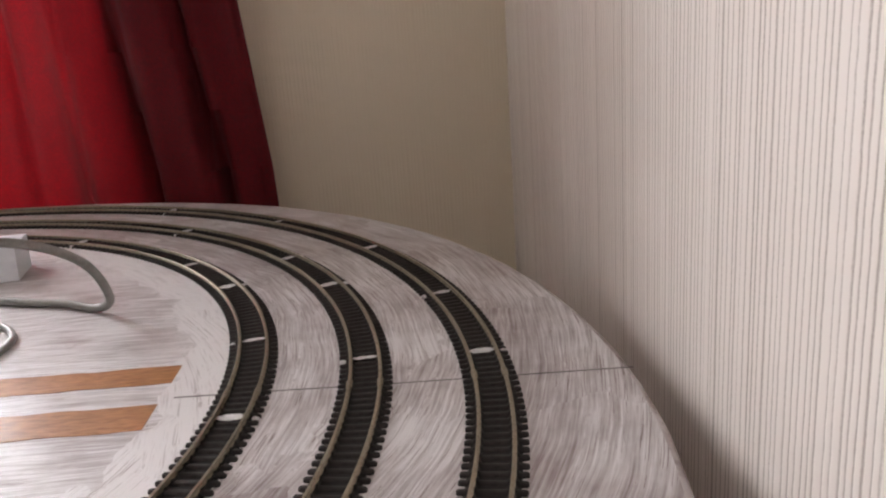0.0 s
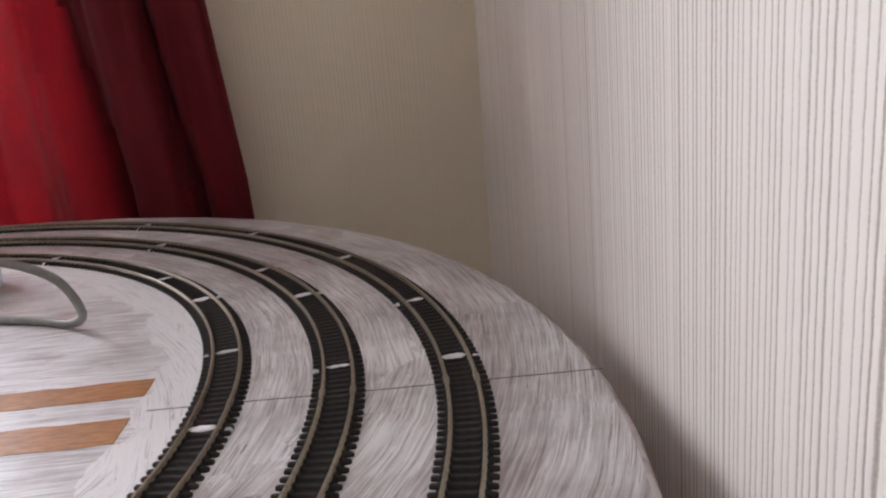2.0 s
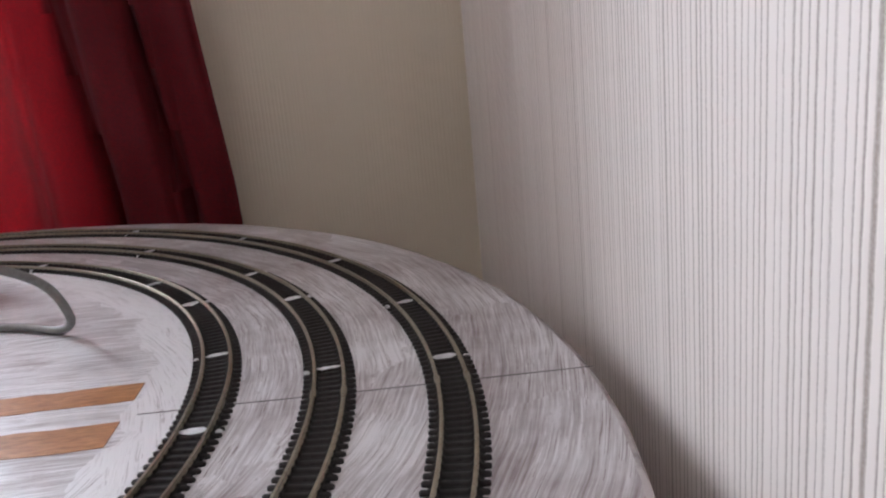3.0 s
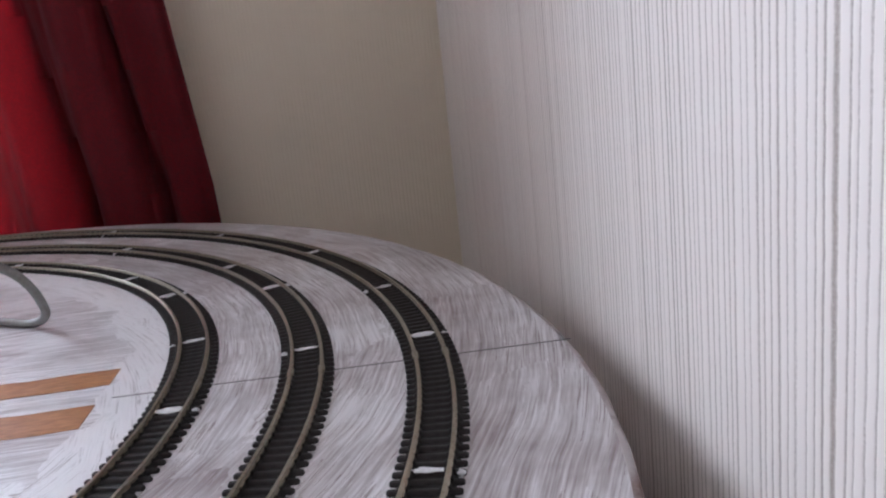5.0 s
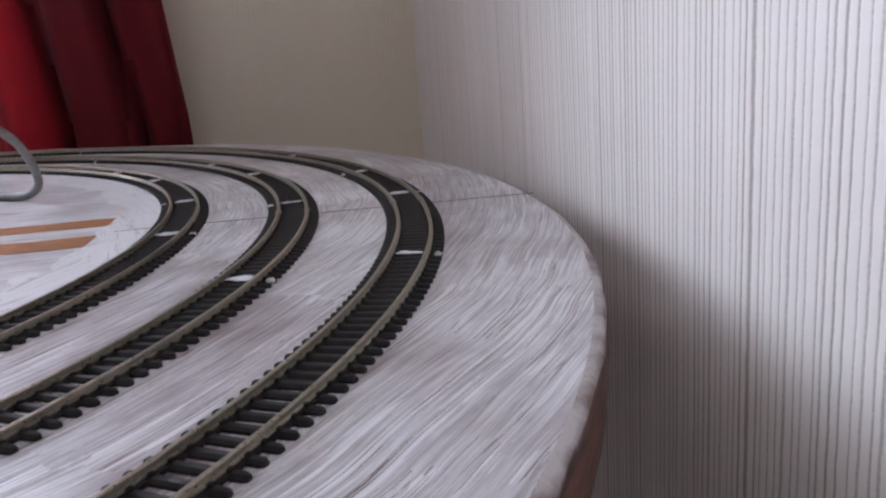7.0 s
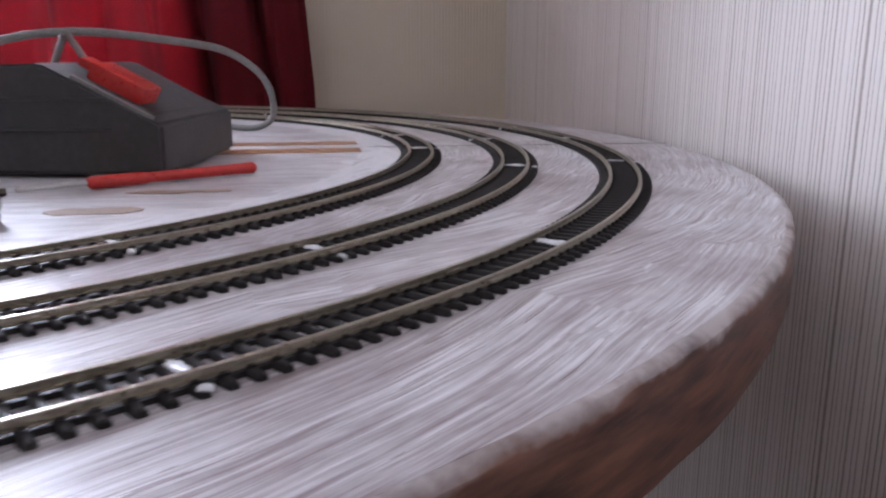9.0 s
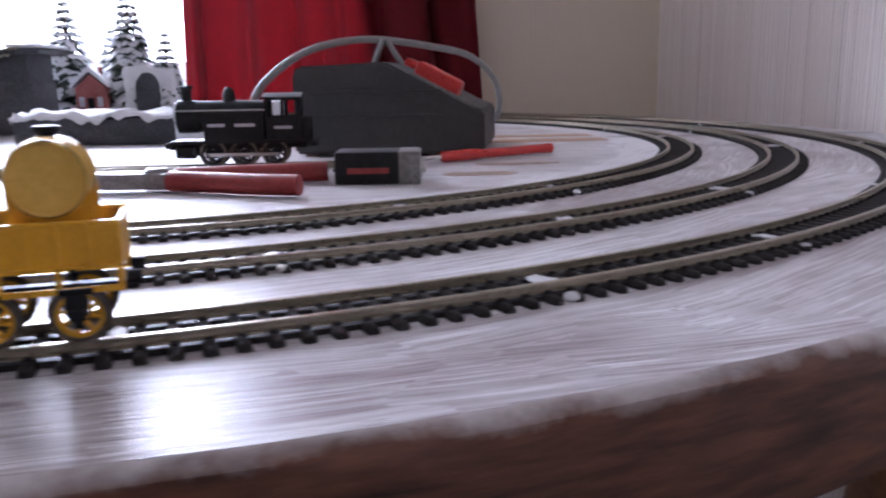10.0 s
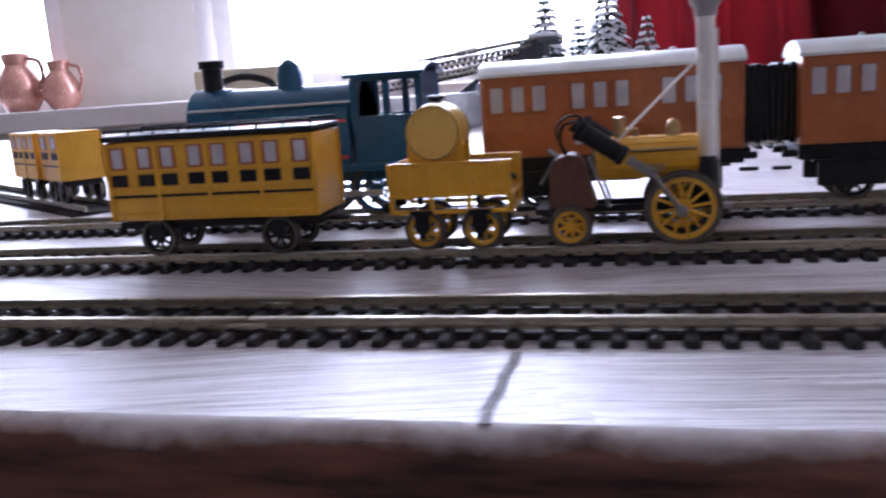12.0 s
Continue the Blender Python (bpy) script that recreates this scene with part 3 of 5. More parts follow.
def track_section(r, s0, s1, where):
    """A piece of track from s0 to s1 along the oval: two rails, joiners, and every sleeper."""
    ob = thing("track_section", f"{'curved' if abs(s0 + s1) / 2 < r * 1.57 else 'straight'} model railway track with black sleepers on the {where} line", "model track", "oval model tracks")
    n = max(3, int((s1 - s0) / 0.012))
    for side in (-1, 1):
        pts = []
        for k in range(n + 1):
            p, h = line_at(r, s0 + 0.0003 + (s1 - s0 - 0.0006) * k / n)
            pts.append(p + Vector((-math.sin(h), math.cos(h), 0)) * side * GAUGE / 2 + Vector((0, 0, SLEEPER_H)))
        part("rail", made(sweep, pts, RAIL_SECTION), RAIL, ob)
        part("sleeper_web", made(sweep, pts, [(-0.0017, -0.0019), (0.0017, -0.0019), (0.0016, -0.0006), (-0.0016, -0.0006)]), SLEEPER, ob)
        p, h = line_at(r, s0)
        m = Matrix.Rotation(h, 4, "Z")
        p = p + Vector((-math.sin(h), math.cos(h), 0)) * side * GAUGE / 2
        part("rail_joiner", made(box, p + Vector((0, 0, SLEEPER_H + 0.0009)), (0.0085, 0.0034, 0.0014), m, 0.0003), RAIL, ob)
    count = round((s1 - s0) / PITCH)
    for k in range(count):
        p, h = line_at(r, s0 + (k + 0.5) * (s1 - s0) / count)
        sl = new("sleeper", SLEEPER_MESH)
        sl.matrix_world = Matrix.Translation(p) @ Matrix.Rotation(h + random.uniform(-0.02, 0.02), 4, "Z")
        sl.parent = ob
    return ob


SECTIONS = []
for where, radius in TRACKS.items():
    q = radius * math.pi / 2
    spans = [(-q + k * q / 2, -q + (k + 1) * q / 2) for k in range(4)] + [(q + k * 0.168, q + (k + 1) * 0.168) for k in range(5)] + [(-q - (k + 1) * 0.168, -q - k * 0.168) for k in range(3)]
    for s0, s1 in spans:
        SECTIONS.append((radius, s0, s1, track_section(radius, s0, s1, where)))


# near-black strip that darkens the gaps between sleepers on part of the curves
GAP_STRIP = worn("near_black_strip", (0.006, 0.0055, 0.005), (0.016, 0.014, 0.013), 150.0, 0.9, 0, 0.4, 0.0004)
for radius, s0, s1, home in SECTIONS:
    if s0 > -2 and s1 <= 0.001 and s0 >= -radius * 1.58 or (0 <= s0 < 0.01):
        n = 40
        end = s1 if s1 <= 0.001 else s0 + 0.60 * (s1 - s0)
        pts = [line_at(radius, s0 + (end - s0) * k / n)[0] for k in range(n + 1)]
        part("gap_strip", made(sweep, pts, [(-0.0118, 0.0), (0.0118, 0.0), (0.0112, 0.0006), (-0.0112, 0.0006)]), GAP_STRIP, home, "dark strip under the sleepers")


def paint_dab(bm, r, s, wide, seed, run):
    """A streak of thick white paint across the sleepers, and a blob at a sleeper end."""
    p, h = line_at(r, s)
    spin = Matrix.Translation(p) @ Matrix.Rotation(h, 4, "Z")
    for c, size in (((0, 0, SLEEPER_H + 0.0003), (run, 0.0150, 0.0011)), ((0.0008, wide * 0.0128, SLEEPER_H * 0.6), (0.0038, 0.0040, SLEEPER_H * 1.15))):
        blob = bmesh.ops.create_icosphere(bm, subdivisions=3, radius=0.5, matrix=Matrix.Translation(c) @ Matrix.Diagonal((*size, 1)))["verts"]
        for v in blob:
            v.co += noise.noise_vector(v.co * 380 + Vector((seed, 0, 0))) * 0.0007
            v.co.z = max(v.co.z, 0.0002)
            v.co = spin @ v.co


DABS = {"inner": (61, 38, 26.9, 10.5, -3.4, -50, -62, -78), "middle": (52, 32, 21.3, 4.2, -15.9, -45, -58, -71, -83), "outer": (62, 45.6, 29.5, 14.7, 3.4, -12.6, -39, -55.4, -65.2, -75.8, -84)}
for where, angles in DABS.items():
    radius = TRACKS[where]
    for n, angle in enumerate(angles):
        s = -radians(angle) * radius
        home = next(ob for r, s0, s1, ob in SECTIONS if r == radius and s0 <= s < s1)
        part("paint_dab", made(paint_dab, radius, s, 1 if n % 3 else -1, n * 3.7 + radius * 50, 0.0042 if n % 2 else 0.0072), DAB, home, "thick streak of white paint")


# ---- rolling stock (built in millimetres, x ahead, z up from the rail tops) ----
def mm(*v):
    return tuple(a / 1000 for a in v)


def on_line(r, s, ahead=1):
    """The pose of a vehicle at s on the oval of radius r; ahead -1: running the other way."""
    p, h = line_at(r, s)
    return Matrix.Translation(p + Vector((0, 0, RAIL_TOP))) @ Matrix.Rotation(h + (0 if ahead > 0 else math.pi), 4, "Z")


def placed(ob, m):
    ob.matrix_world = m
    return ob


def tyre_ring(bm, c, r, w, t):
    """A wheel tyre with a tread and a flange towards the middle of the track."""
    side = 1 if c[1] > 0 else -1
    n = 40
    prof = [(w / 2, r), (-w / 2 + 0.5, r), (-w / 2 + 0.5, r + 0.7), (-w / 2, r + 0.6), (-w / 2, r - t), (w / 2, r - t)]
    rings = []
    for k in range(n):
        a = math.tau * k / n
        rings.append([bm.verts.new(mm(c[0] + q * math.cos(a), c[1] + side * d, c[2] + q * math.sin(a))) for d, q in prof])
    for k in range(n):
        a, b = rings[k], rings[(k + 1) % n]
        for j in range(len(prof)):
            i = (j + 1) % len(prof)
            bm.faces.new((a[j], a[i], b[i], b[j]))


def spoke_centre(bm, c, r, rim, hub, w):
    """Inner rim and hub of a wheel."""
    n = 40
    rings = []
    for k in range(n):
        a = math.tau * k / n
        rings.append([bm.verts.new(mm(c[0] + q * math.cos(a), c[1] + d, c[2] + q * math.sin(a))) for d, q in ((w / 2, r), (w / 2, r - rim), (-w / 2, r - rim), (-w / 2, r))])
    for k in range(n):
        a, b = rings[k], rings[(k + 1) % n]
        for j in range(4):
            bm.faces.new((a[j], a[(j + 1) % 4], b[(j + 1) % 4], b[j]))
    lathe(bm, mm(c[0], c[1] - w / 2 - 0.2, c[2]), (0, 1, 0), [(0, hub / 1000), (0.0002, hub / 1000 * 1.05), (w / 1000 + 0.0002, hub / 1000 * 1.05), (w / 1000 + 0.0004, hub / 1000 * 0.7)], 16)


def wheel(owner, c, r, spokes, t=1.0, name="wheel", paint=None):
    rim, boss, o = (1.3, 1.9, Vector(c)) if r > 7 else (1.0, 1.5, Vector(c))
    hub = part(name, made(spoke_centre, c, r - t + 0.05, rim, boss, 1.4), paint or YELLOW, owner, "black spoked wheel" if paint else "yellow spoked wheel")
    for k in range(spokes):
        a = math.tau * (k + 0.3) / spokes
        d = Vector((math.cos(a), 0, math.sin(a)))
        part("spoke", made(rod, (o + d * boss * 0.8) / 1000, (o + d * (r - t - rim * 0.6)) / 1000, 0.00055, 0.00038, 6), paint or YELLOW, hub)
    part("tyre", made(tyre_ring, c, r, 2.4, t), TYRE, hub, "dark steel tyre")
    return hub


def chimney_shape(bm, x, crown):
    lathe(bm, mm(x, 0, 20), (0, 0, 1), [(-0.0055, 0.0021), (0, 0.0023), (0.015, 0.0023), (0.0152, 0.0025), (0.016, 0.0025), (0.0162, 0.0023), (0.0375, 0.0024), (0.038, 0.0027), (0.040, 0.0027)], 24)


def rocket(name, label, crown):
    """A small early steam engine: barrel boiler, leaning cylinders, tall chimney, two driving and two trailing wheels."""
    ob = thing(name, label, "model locomotive", "yellow model trains")
    bm = bmesh.new()
    prof = [(0, 0.0045), (0.0004, 0.0056)]
    for k in range(13):
        d = 0.0008 + k * 0.002
        prof += [(d, 0.0056), (d + 0.0016, 0.0056)]
        if k in (0, 6, 12):
            prof += [(d + 0.0016, 0.0059), (d + 0.0019, 0.0059)]
        prof += [(d + 0.0019, 0.0056)]
    lathe(bm, mm(-22.5, 0, 22.5), (1, 0, 0), prof, 32)
    boiler = part("boiler", bm, YELLOW, ob, "yellow planked boiler barrel")
    for k in range(16):
        out = Vector((0, math.cos(math.tau * k / 16), math.sin(math.tau * k / 16))) * 0.0055
        part("lagging_strip", made(rod, Vector(mm(-22, 0, 22.5)) + out, Vector(mm(3.0, 0, 22.5)) + out, 0.00035, None, 5), YELLOW, boiler)
    for side in (-1, 1):
        part("hand_rail", made(rod, mm(-21, side * 6.0, 24.8), mm(3.5, side * 6.0, 24.8), 0.0005), BRASS, ob)
        part("name_plate", made(box, mm(-8, side * 5.75, 20), mm(7, 0.5, 2.2), None, 0.0002), BRASS, ob, "small dark brass plate")
    bm = bmesh.new()
    lathe(bm, mm(6.2, 0, 8.5), (0, 0, 1), [(0, 0.0032), (0.001, 0.0036), (0.012, 0.0036), (0.0135, 0.0026)], 24)
    box(bm, mm(4, 0, 17), mm(4, 8, 9), None, 0.0008)
    part("smokebox", bm, BLACK, ob, "black smokebox")
    chimney = part("chimney", made(chimney_shape, 6.5, crown), IVORY, ob, "tall ivory chimney with a toothed crown" if crown else "tall ivory chimney with a flared cap")
    if not crown:
        part("chimney_cap", made(lathe, mm(6.5, 0, 58), (0, 0, 1), [(0, 0.0028), (0.0022, 0.0031), (0.0040, 0.0042), (0.0049, 0.0042), (0.0050, 0.0026)], 24), CAP_GREY, chimney, "flared grey cap")
    for k in range(11 if crown else 0):
        d = Vector((math.cos(math.tau * k / 11), math.sin(math.tau * k / 11), 0))
        part("crown_tooth", made(rod, Vector(mm(6.5, 0, 59.4)) + d * 0.0024, Vector(mm(6.5, 0, 64.0)) + d * 0.0036, 0.00075, 0.0003, 6), IVORY, chimney)
    part("chimney_pipe", made(rod, mm(9.6, 1.5, 8), mm(9.2, 1.5, 55), 0.00055), IVORY, ob)
    for side in (-1, 1):
        part("chimney_stay", made(rod, mm(5.5, side * 2.2, 48.5), mm(-17, side * 4.0, 27), 0.00028, None, 6), BLACK if crown else IVORY, ob, "thin wire stay")
    # domes on the boiler
    bm = bmesh.new()
    lathe(bm, mm(-2, 0, 27), (0, 0, 1), [(0, 0.0022), (0.0006, 0.0019), (0.0026, 0.0019), (0.0042, 0.0017), (0.0052, 0.0009), (0.0055, 0.0001)], 18)
    part("dome", bm, BRASS, ob)
    bm = bmesh.new()
    lathe(bm, mm(-16, 0, 27), (0, 0, 1), [(0, 0.0016), (0.005, 0.0015), (0.0052, 0.0018), (0.0064, 0.0018), (0.0066, 0.001)], 18)
    rod(bm, mm(-11.5, 0, 29.8), mm(-16, 0, 29.8), 0.0006)
    rod(bm, mm(-11.5, 0, 27.5), mm(-11.5, 0, 30.2), 0.0005)
    part("safety_valve", bm, BRASS, ob)
    # firebox with a sloping front
    bm = bmesh.new()
    prism(bm, [mm(-22.5, 9.8), mm(-35, 9.8), mm(-35, 20.5), mm(-33, 23.6), mm(-28.5, 24.6), mm(-26, 22.6)], -0.0068, 0.0068)
    bmesh.ops.bevel(bm, geom=bm.edges, offset=0.0006, segments=2, affect="EDGES")
    part("firebox", bm, BLACK if crown else RUSTY, ob, "black sloping firebox" if crown else "dull rust-brown firebox")
    bm = bmesh.new()
    for side in (-1, 1):
        box(bm, mm(-13, side * 5.2, 9.6), mm(46, 1.5, 1.8), None, 0.0003)
    box(bm, mm(9, 0, 9.6), mm(1.5, 19, 2.0), None, 0.0003)
    box(bm, mm(-37, 0, 9.4), mm(4, 17, 1.6), None, 0.0003)
    box(bm, mm(-32, 0, 8.2), mm(8, 9, 2.4), None, 0.0004)
    part("frame", bm, BLACK, ob, "black side frame and beams")
    for side in (-1, 1):
        part("buffer", made(rod, mm(9.5, side * 6.5, 9.6), mm(12.6, side * 6.5, 9.6), 0.0009), STEEL, ob)
        y = side * 10.6
        bm = bmesh.new()
        axis = Vector(mm(-27.5, 0, 32.2)) - Vector(mm(-14.6, 0, 23.6))
        lathe(bm, mm(-14.6, y, 23.6), axis, [(0, 0.0019), (0.0003, 0.0026), (0.0016, 0.0028), (0.0017, 0.0025), (0.0126, 0.0025), (0.0127, 0.0029), (0.0146, 0.0029), (0.0147, 0.0016), (0.0162, 0.0014)], 20)
        d = axis.normalized()
        for q in (0.004, 0.011):
            p = Vector(mm(-14.6, y, 23.6)) + d * q
            rod(bm, p, p + Vector((0, -side * 0.005, 0)), 0.0009)
        part("cylinder", bm, BLACK, ob, "black leaning steam cylinder")
        bm = bmesh.new()
        a, b = Vector(mm(-14.6, y, 23.6)), Vector(mm(-0.6, y + side * 0.8, 9.0))
        rod(bm, a - d * 0.001, a - d * 0.0095, 0.0007)
        box(bm, a - d * 0.0050 + Vector((0, side * 0.001, 0)), mm(8.5, 0.9, 2.4), d.to_track_quat("X", "Z").to_matrix().to_4x4(), 0.0002)
        part("slide_bar", bm, DULL_STEEL, ob, "grey slide bar and crosshead")
        bm = bmesh.new()
        rod(bm, a - d * 0.008 + Vector((0, side * 0.0012, 0)), b, 0.0007)
        lathe(bm, b - Vector((0, side * 0.0008, 0)), (0, side, 0), [(0, 0.0016), (0.0012, 0.0016), (0.0016, 0.001)], 14)
        part("connecting_rod", bm, DULL_STEEL, ob)
        part("bracket", made(rod, mm(-19, side * 8.6, 10.2), mm(-24, side * 9.2, 24.0), 0.0005), DULL_STEEL, ob)
        wheel(ob, (0, side * 8.6, 9.4), 9.4, 12, 1.1, "driving_wheel")
        wheel(ob, (-29.6, side * 8.6, 5.3), 5.3, 8, 0.9, "trailing_wheel")
    for x, z in ((0, 9.4), (-29.6, 5.3)):
        part("axle", made(rod, mm(x, -8, z), mm(x, 8, z), 0.0009), STEEL, ob)
    loop = [mm(-25, 4, 30.5), mm(-27, 5, 34), mm(-31, 5, 34), mm(-33.5, 4.5, 30.5), mm(-32, 3, 26), mm(-30.5, 2, 24)]
    part("steam_pipe", made(sweep, smooth_line(loop), circle_section(0.0004, 6)), BLACK, ob)
    loop = [mm(-25, -4, 30.5), mm(-27, -5, 33), mm(-30.5, -5, 32.5), mm(-32, -4.5, 29), mm(-31, -3, 25), mm(-30.5, -2, 24)]
    part("steam_pipe", made(sweep, smooth_line(loop), circle_section(0.0004, 6)), BLACK, ob)
    bm = bmesh.new()
    rod(bm, mm(-26.5, -9, 30), mm(-26.5, 9, 30), 0.0006)
    rod(bm, mm(-33.6, 0, 23), mm(-38, 0, 16), 0.0005)
    for y in (-3, 0, 3):
        rod(bm, mm(-33, y, 23.5), mm(-35.5, y, 25.5), 0.0004)
    part("backhead_fitting", bm, DULL_STEEL, ob)
    part("coupling", made(box, mm(-40.5, 0, 9.2), mm(4.5, 1.6, 1.0), None, 0.0002), BLACK, ob)
    return ob


def tender(name, label):
    """A four-wheeled open tender with panelled sides, coal, and a water barrel lying across it."""
    ob = thing(name, label, "model tender", "yellow model trains")
    for side in (-1, 1):
        y = side * 10.6
        panel = part("side_panel", made(box, mm(0, y, 19.8), mm(34, 1.0, 8.8), None, 0.0002), YELLOW, ob, "yellow panelled side board")
        part("top_rail", made(box, mm(0, y, 24.2), mm(34.8, 1.8, 0.9), None, 0.0002), YELLOW, panel)
        part("bottom_rail", made(box, mm(0, y + side * 0.3, 15.4), mm(34.8, 1.4, 0.9), None, 0.0002), YELLOW, panel)
        for k in range(7):
            part("rib", made(box, mm(-16.8 + k * 5.6, y + side * 0.6, 19.8), mm(0.9, 1.2, 8.6)), YELLOW, panel)
        bm = bmesh.new()
        box(bm, mm(0, y, 10.9), mm(34.6, 1.2, 1.2), None, 0.0002)
        for x in (-16.7, -5.3, 5.3, 16.7):
            box(bm, mm(x, y, 13), mm(1.2, 1.2, 4.4), None, 0.0002)
        part("side_frame", bm, YELLOW, ob, "open yellow lower frame")
        for x in (-8.2, 8.2):
            bm = bmesh.new()
            box(bm, mm(x, y + side * 1.2, 8.2), mm(4.4, 1.0, 4.6), None, 0.0004)
            box(bm, mm(x, y + side * 1.2, 10.9), mm(6.4, 1.2, 1.2), None, 0.0003)
            box(bm, mm(x, y + side * 1.2, 5.0), mm(2.0, 1.0, 3.0), None, 0.0003)
            box(bm, mm(x, y + side * 1.4, 6.2), mm(3.4, 1.2, 2.4), None, 0.0004)
            rod(bm, mm(x, y + side * 0.8, 13.4), mm(x, y + side * 1.4, 15.2), 0.0008)
            part("axle_guard", bm, BLACK, ob, "black axle guard")
            wheel(ob, (x, side * 8.4, 5.5), 5.5, 8, 0.8)
        part("buffer", made(rod, mm(-17.4, side * 6.5, 12), mm(-20.4, side * 6.5, 12), 0.0014), BLACK, ob)
    for x in (-8.2, 8.2):
        part("axle", made(rod, mm(x, -8.4, 5.5), mm(x, 8.4, 5.5), 0.0007), BLACK, ob)
    bm = bmesh.new()
    box(bm, mm(0, 0, 15.4), mm(33.4, 20.2, 0.9))
    box(bm, mm(-16.9, 0, 19.8), mm(0.9, 20.4, 8.8))
    part("floor_board", bm, YELLOW, ob)
    bm = bmesh.new()
    box(bm, mm(16.9, 0, 15.2), mm(0.9, 21.0, 1.0))
    box(bm, mm(16.9, 0, 10.9), mm(0.9, 21.0, 1.2))
    for y in (-5, 5):
        box(bm, mm(16.9, y, 13), mm(0.9, 1.0, 4.0))
    part("end_frame", bm, YELLOW, ob)
    bm = bmesh.new()
    bmesh.ops.create_grid(bm, x_segments=26, y_segments=26, size=0.5, matrix=Matrix.Translation(mm(7.5, 0, 16.2)) @ Matrix.Diagonal((0.0175, 0.019, 1, 1)))
    for v in bm.verts:
        u, w = (v.co.x - 0.0075) / 0.00875, v.co.y / 0.0095
        v.co.z += max(0, 0.0055 * (1 - 0.6 * u * u) * (1 - 0.7 * w * w)) + 0.0011 * noise.noise(v.co * 900)
    part("coal_load", bm, COAL, ob, "heap of shiny black coal", smooth=False)
    bm = bmesh.new()
    lathe(bm, mm(-4.5, -8.8, 32.6), (0, 1, 0), [(0.0008, 0.0062), (0.0008, 0.0068), (0, 0.0069), (0, 0.0073), (0.003, 0.0078), (0.0088, 0.0081), (0.0146, 0.0078), (0.0176, 0.0073), (0.0176, 0.0069), (0.0168, 0.0068), (0.0168, 0.0062)], 36)
    barrel = part("water_barrel", bm, GOLD, ob, "yellow water barrel with dark hoops")
    for d in (0.6, 5.6, 12.0, 17.0):
        bulge = 7.35 + 0.78 * (1 - ((d - 8.8) / 8.8) ** 2)
        bm = bmesh.new()
        n = 36
        rings = [[bm.verts.new(mm(-4.5 + q * math.cos(a), -8.8 + d + e, 32.6 + q * math.sin(a))) for q, e in ((bulge - 0.3, -0.25), (bulge + 0.1, -0.25), (bulge + 0.1, 0.25), (bulge - 0.3, 0.25))] for a in (math.tau * k / n for k in range(n))]
        for k in range(n):
            for j in range(4):
                bm.faces.new((rings[k][j], rings[k][(j + 1) % 4], rings[(k + 1) % n][(j + 1) % 4], rings[(k + 1) % n][j]))
        part("hoop", bm, BRASS if d in (5.6, 12.0) else BLACK, barrel)
    bm = bmesh.new()
    lathe(bm, mm(-4.5, 0, 40.2), (0, 0, 1), [(0, 0.0016), (0.001, 0.0016), (0.0012, 0.0023), (0.0022, 0.0025), (0.0024, 0.0018)], 16)
    part("lid", bm, BLACK, barrel, "black filler cap")
    for y in (-5.5, 5.5):
        bm = bmesh.new()
        prism(bm, [mm(-12.4, 15.8), mm(3.4, 15.8), mm(3.4, 30.5), mm(1.2, 27.6), mm(-2.0, 25.5), mm(-7.0, 25.5), mm(-10.2, 27.6), mm(-12.4, 30.5)], y / 1000 - 0.0007, y / 1000 + 0.0007)
        part("cradle", bm, YELLOW, ob, "yellow barrel cradle")
    bm = bmesh.new()
    rod(bm, mm(17, 0, 9.2), mm(20.5, 0, 9.2), 0.0008)
    box(bm, mm(0, 0, 9.4), mm(30, 3, 1.6))
    part("drawbar", bm, BLACK, ob)
    return ob


OUT, MID, INN = TRACKS["outer"], TRACKS["middle"], TRACKS["inner"]
ROCKET_S = 0.827
placed(rocket("steam_locomotive", "yellow early steam locomotive with tall ivory chimney", True), on_line(OUT, ROCKET_S))
placed(tender("tender", "yellow panelled tender carrying a water barrel and coal"), on_line(OUT, ROCKET_S - 0.0585))

# the second train faces the other way on the middle line
Q_MID = MID * math.pi / 2
placed(rocket("steam_locomotive", "yellow early steam locomotive with flared chimney cap", False), on_line(MID, Q_MID + 0.0745, -1))
placed(tender("tender", "yellow tender with barrel behind the second locomotive"), on_line(MID, Q_MID + 0.1365, -1))


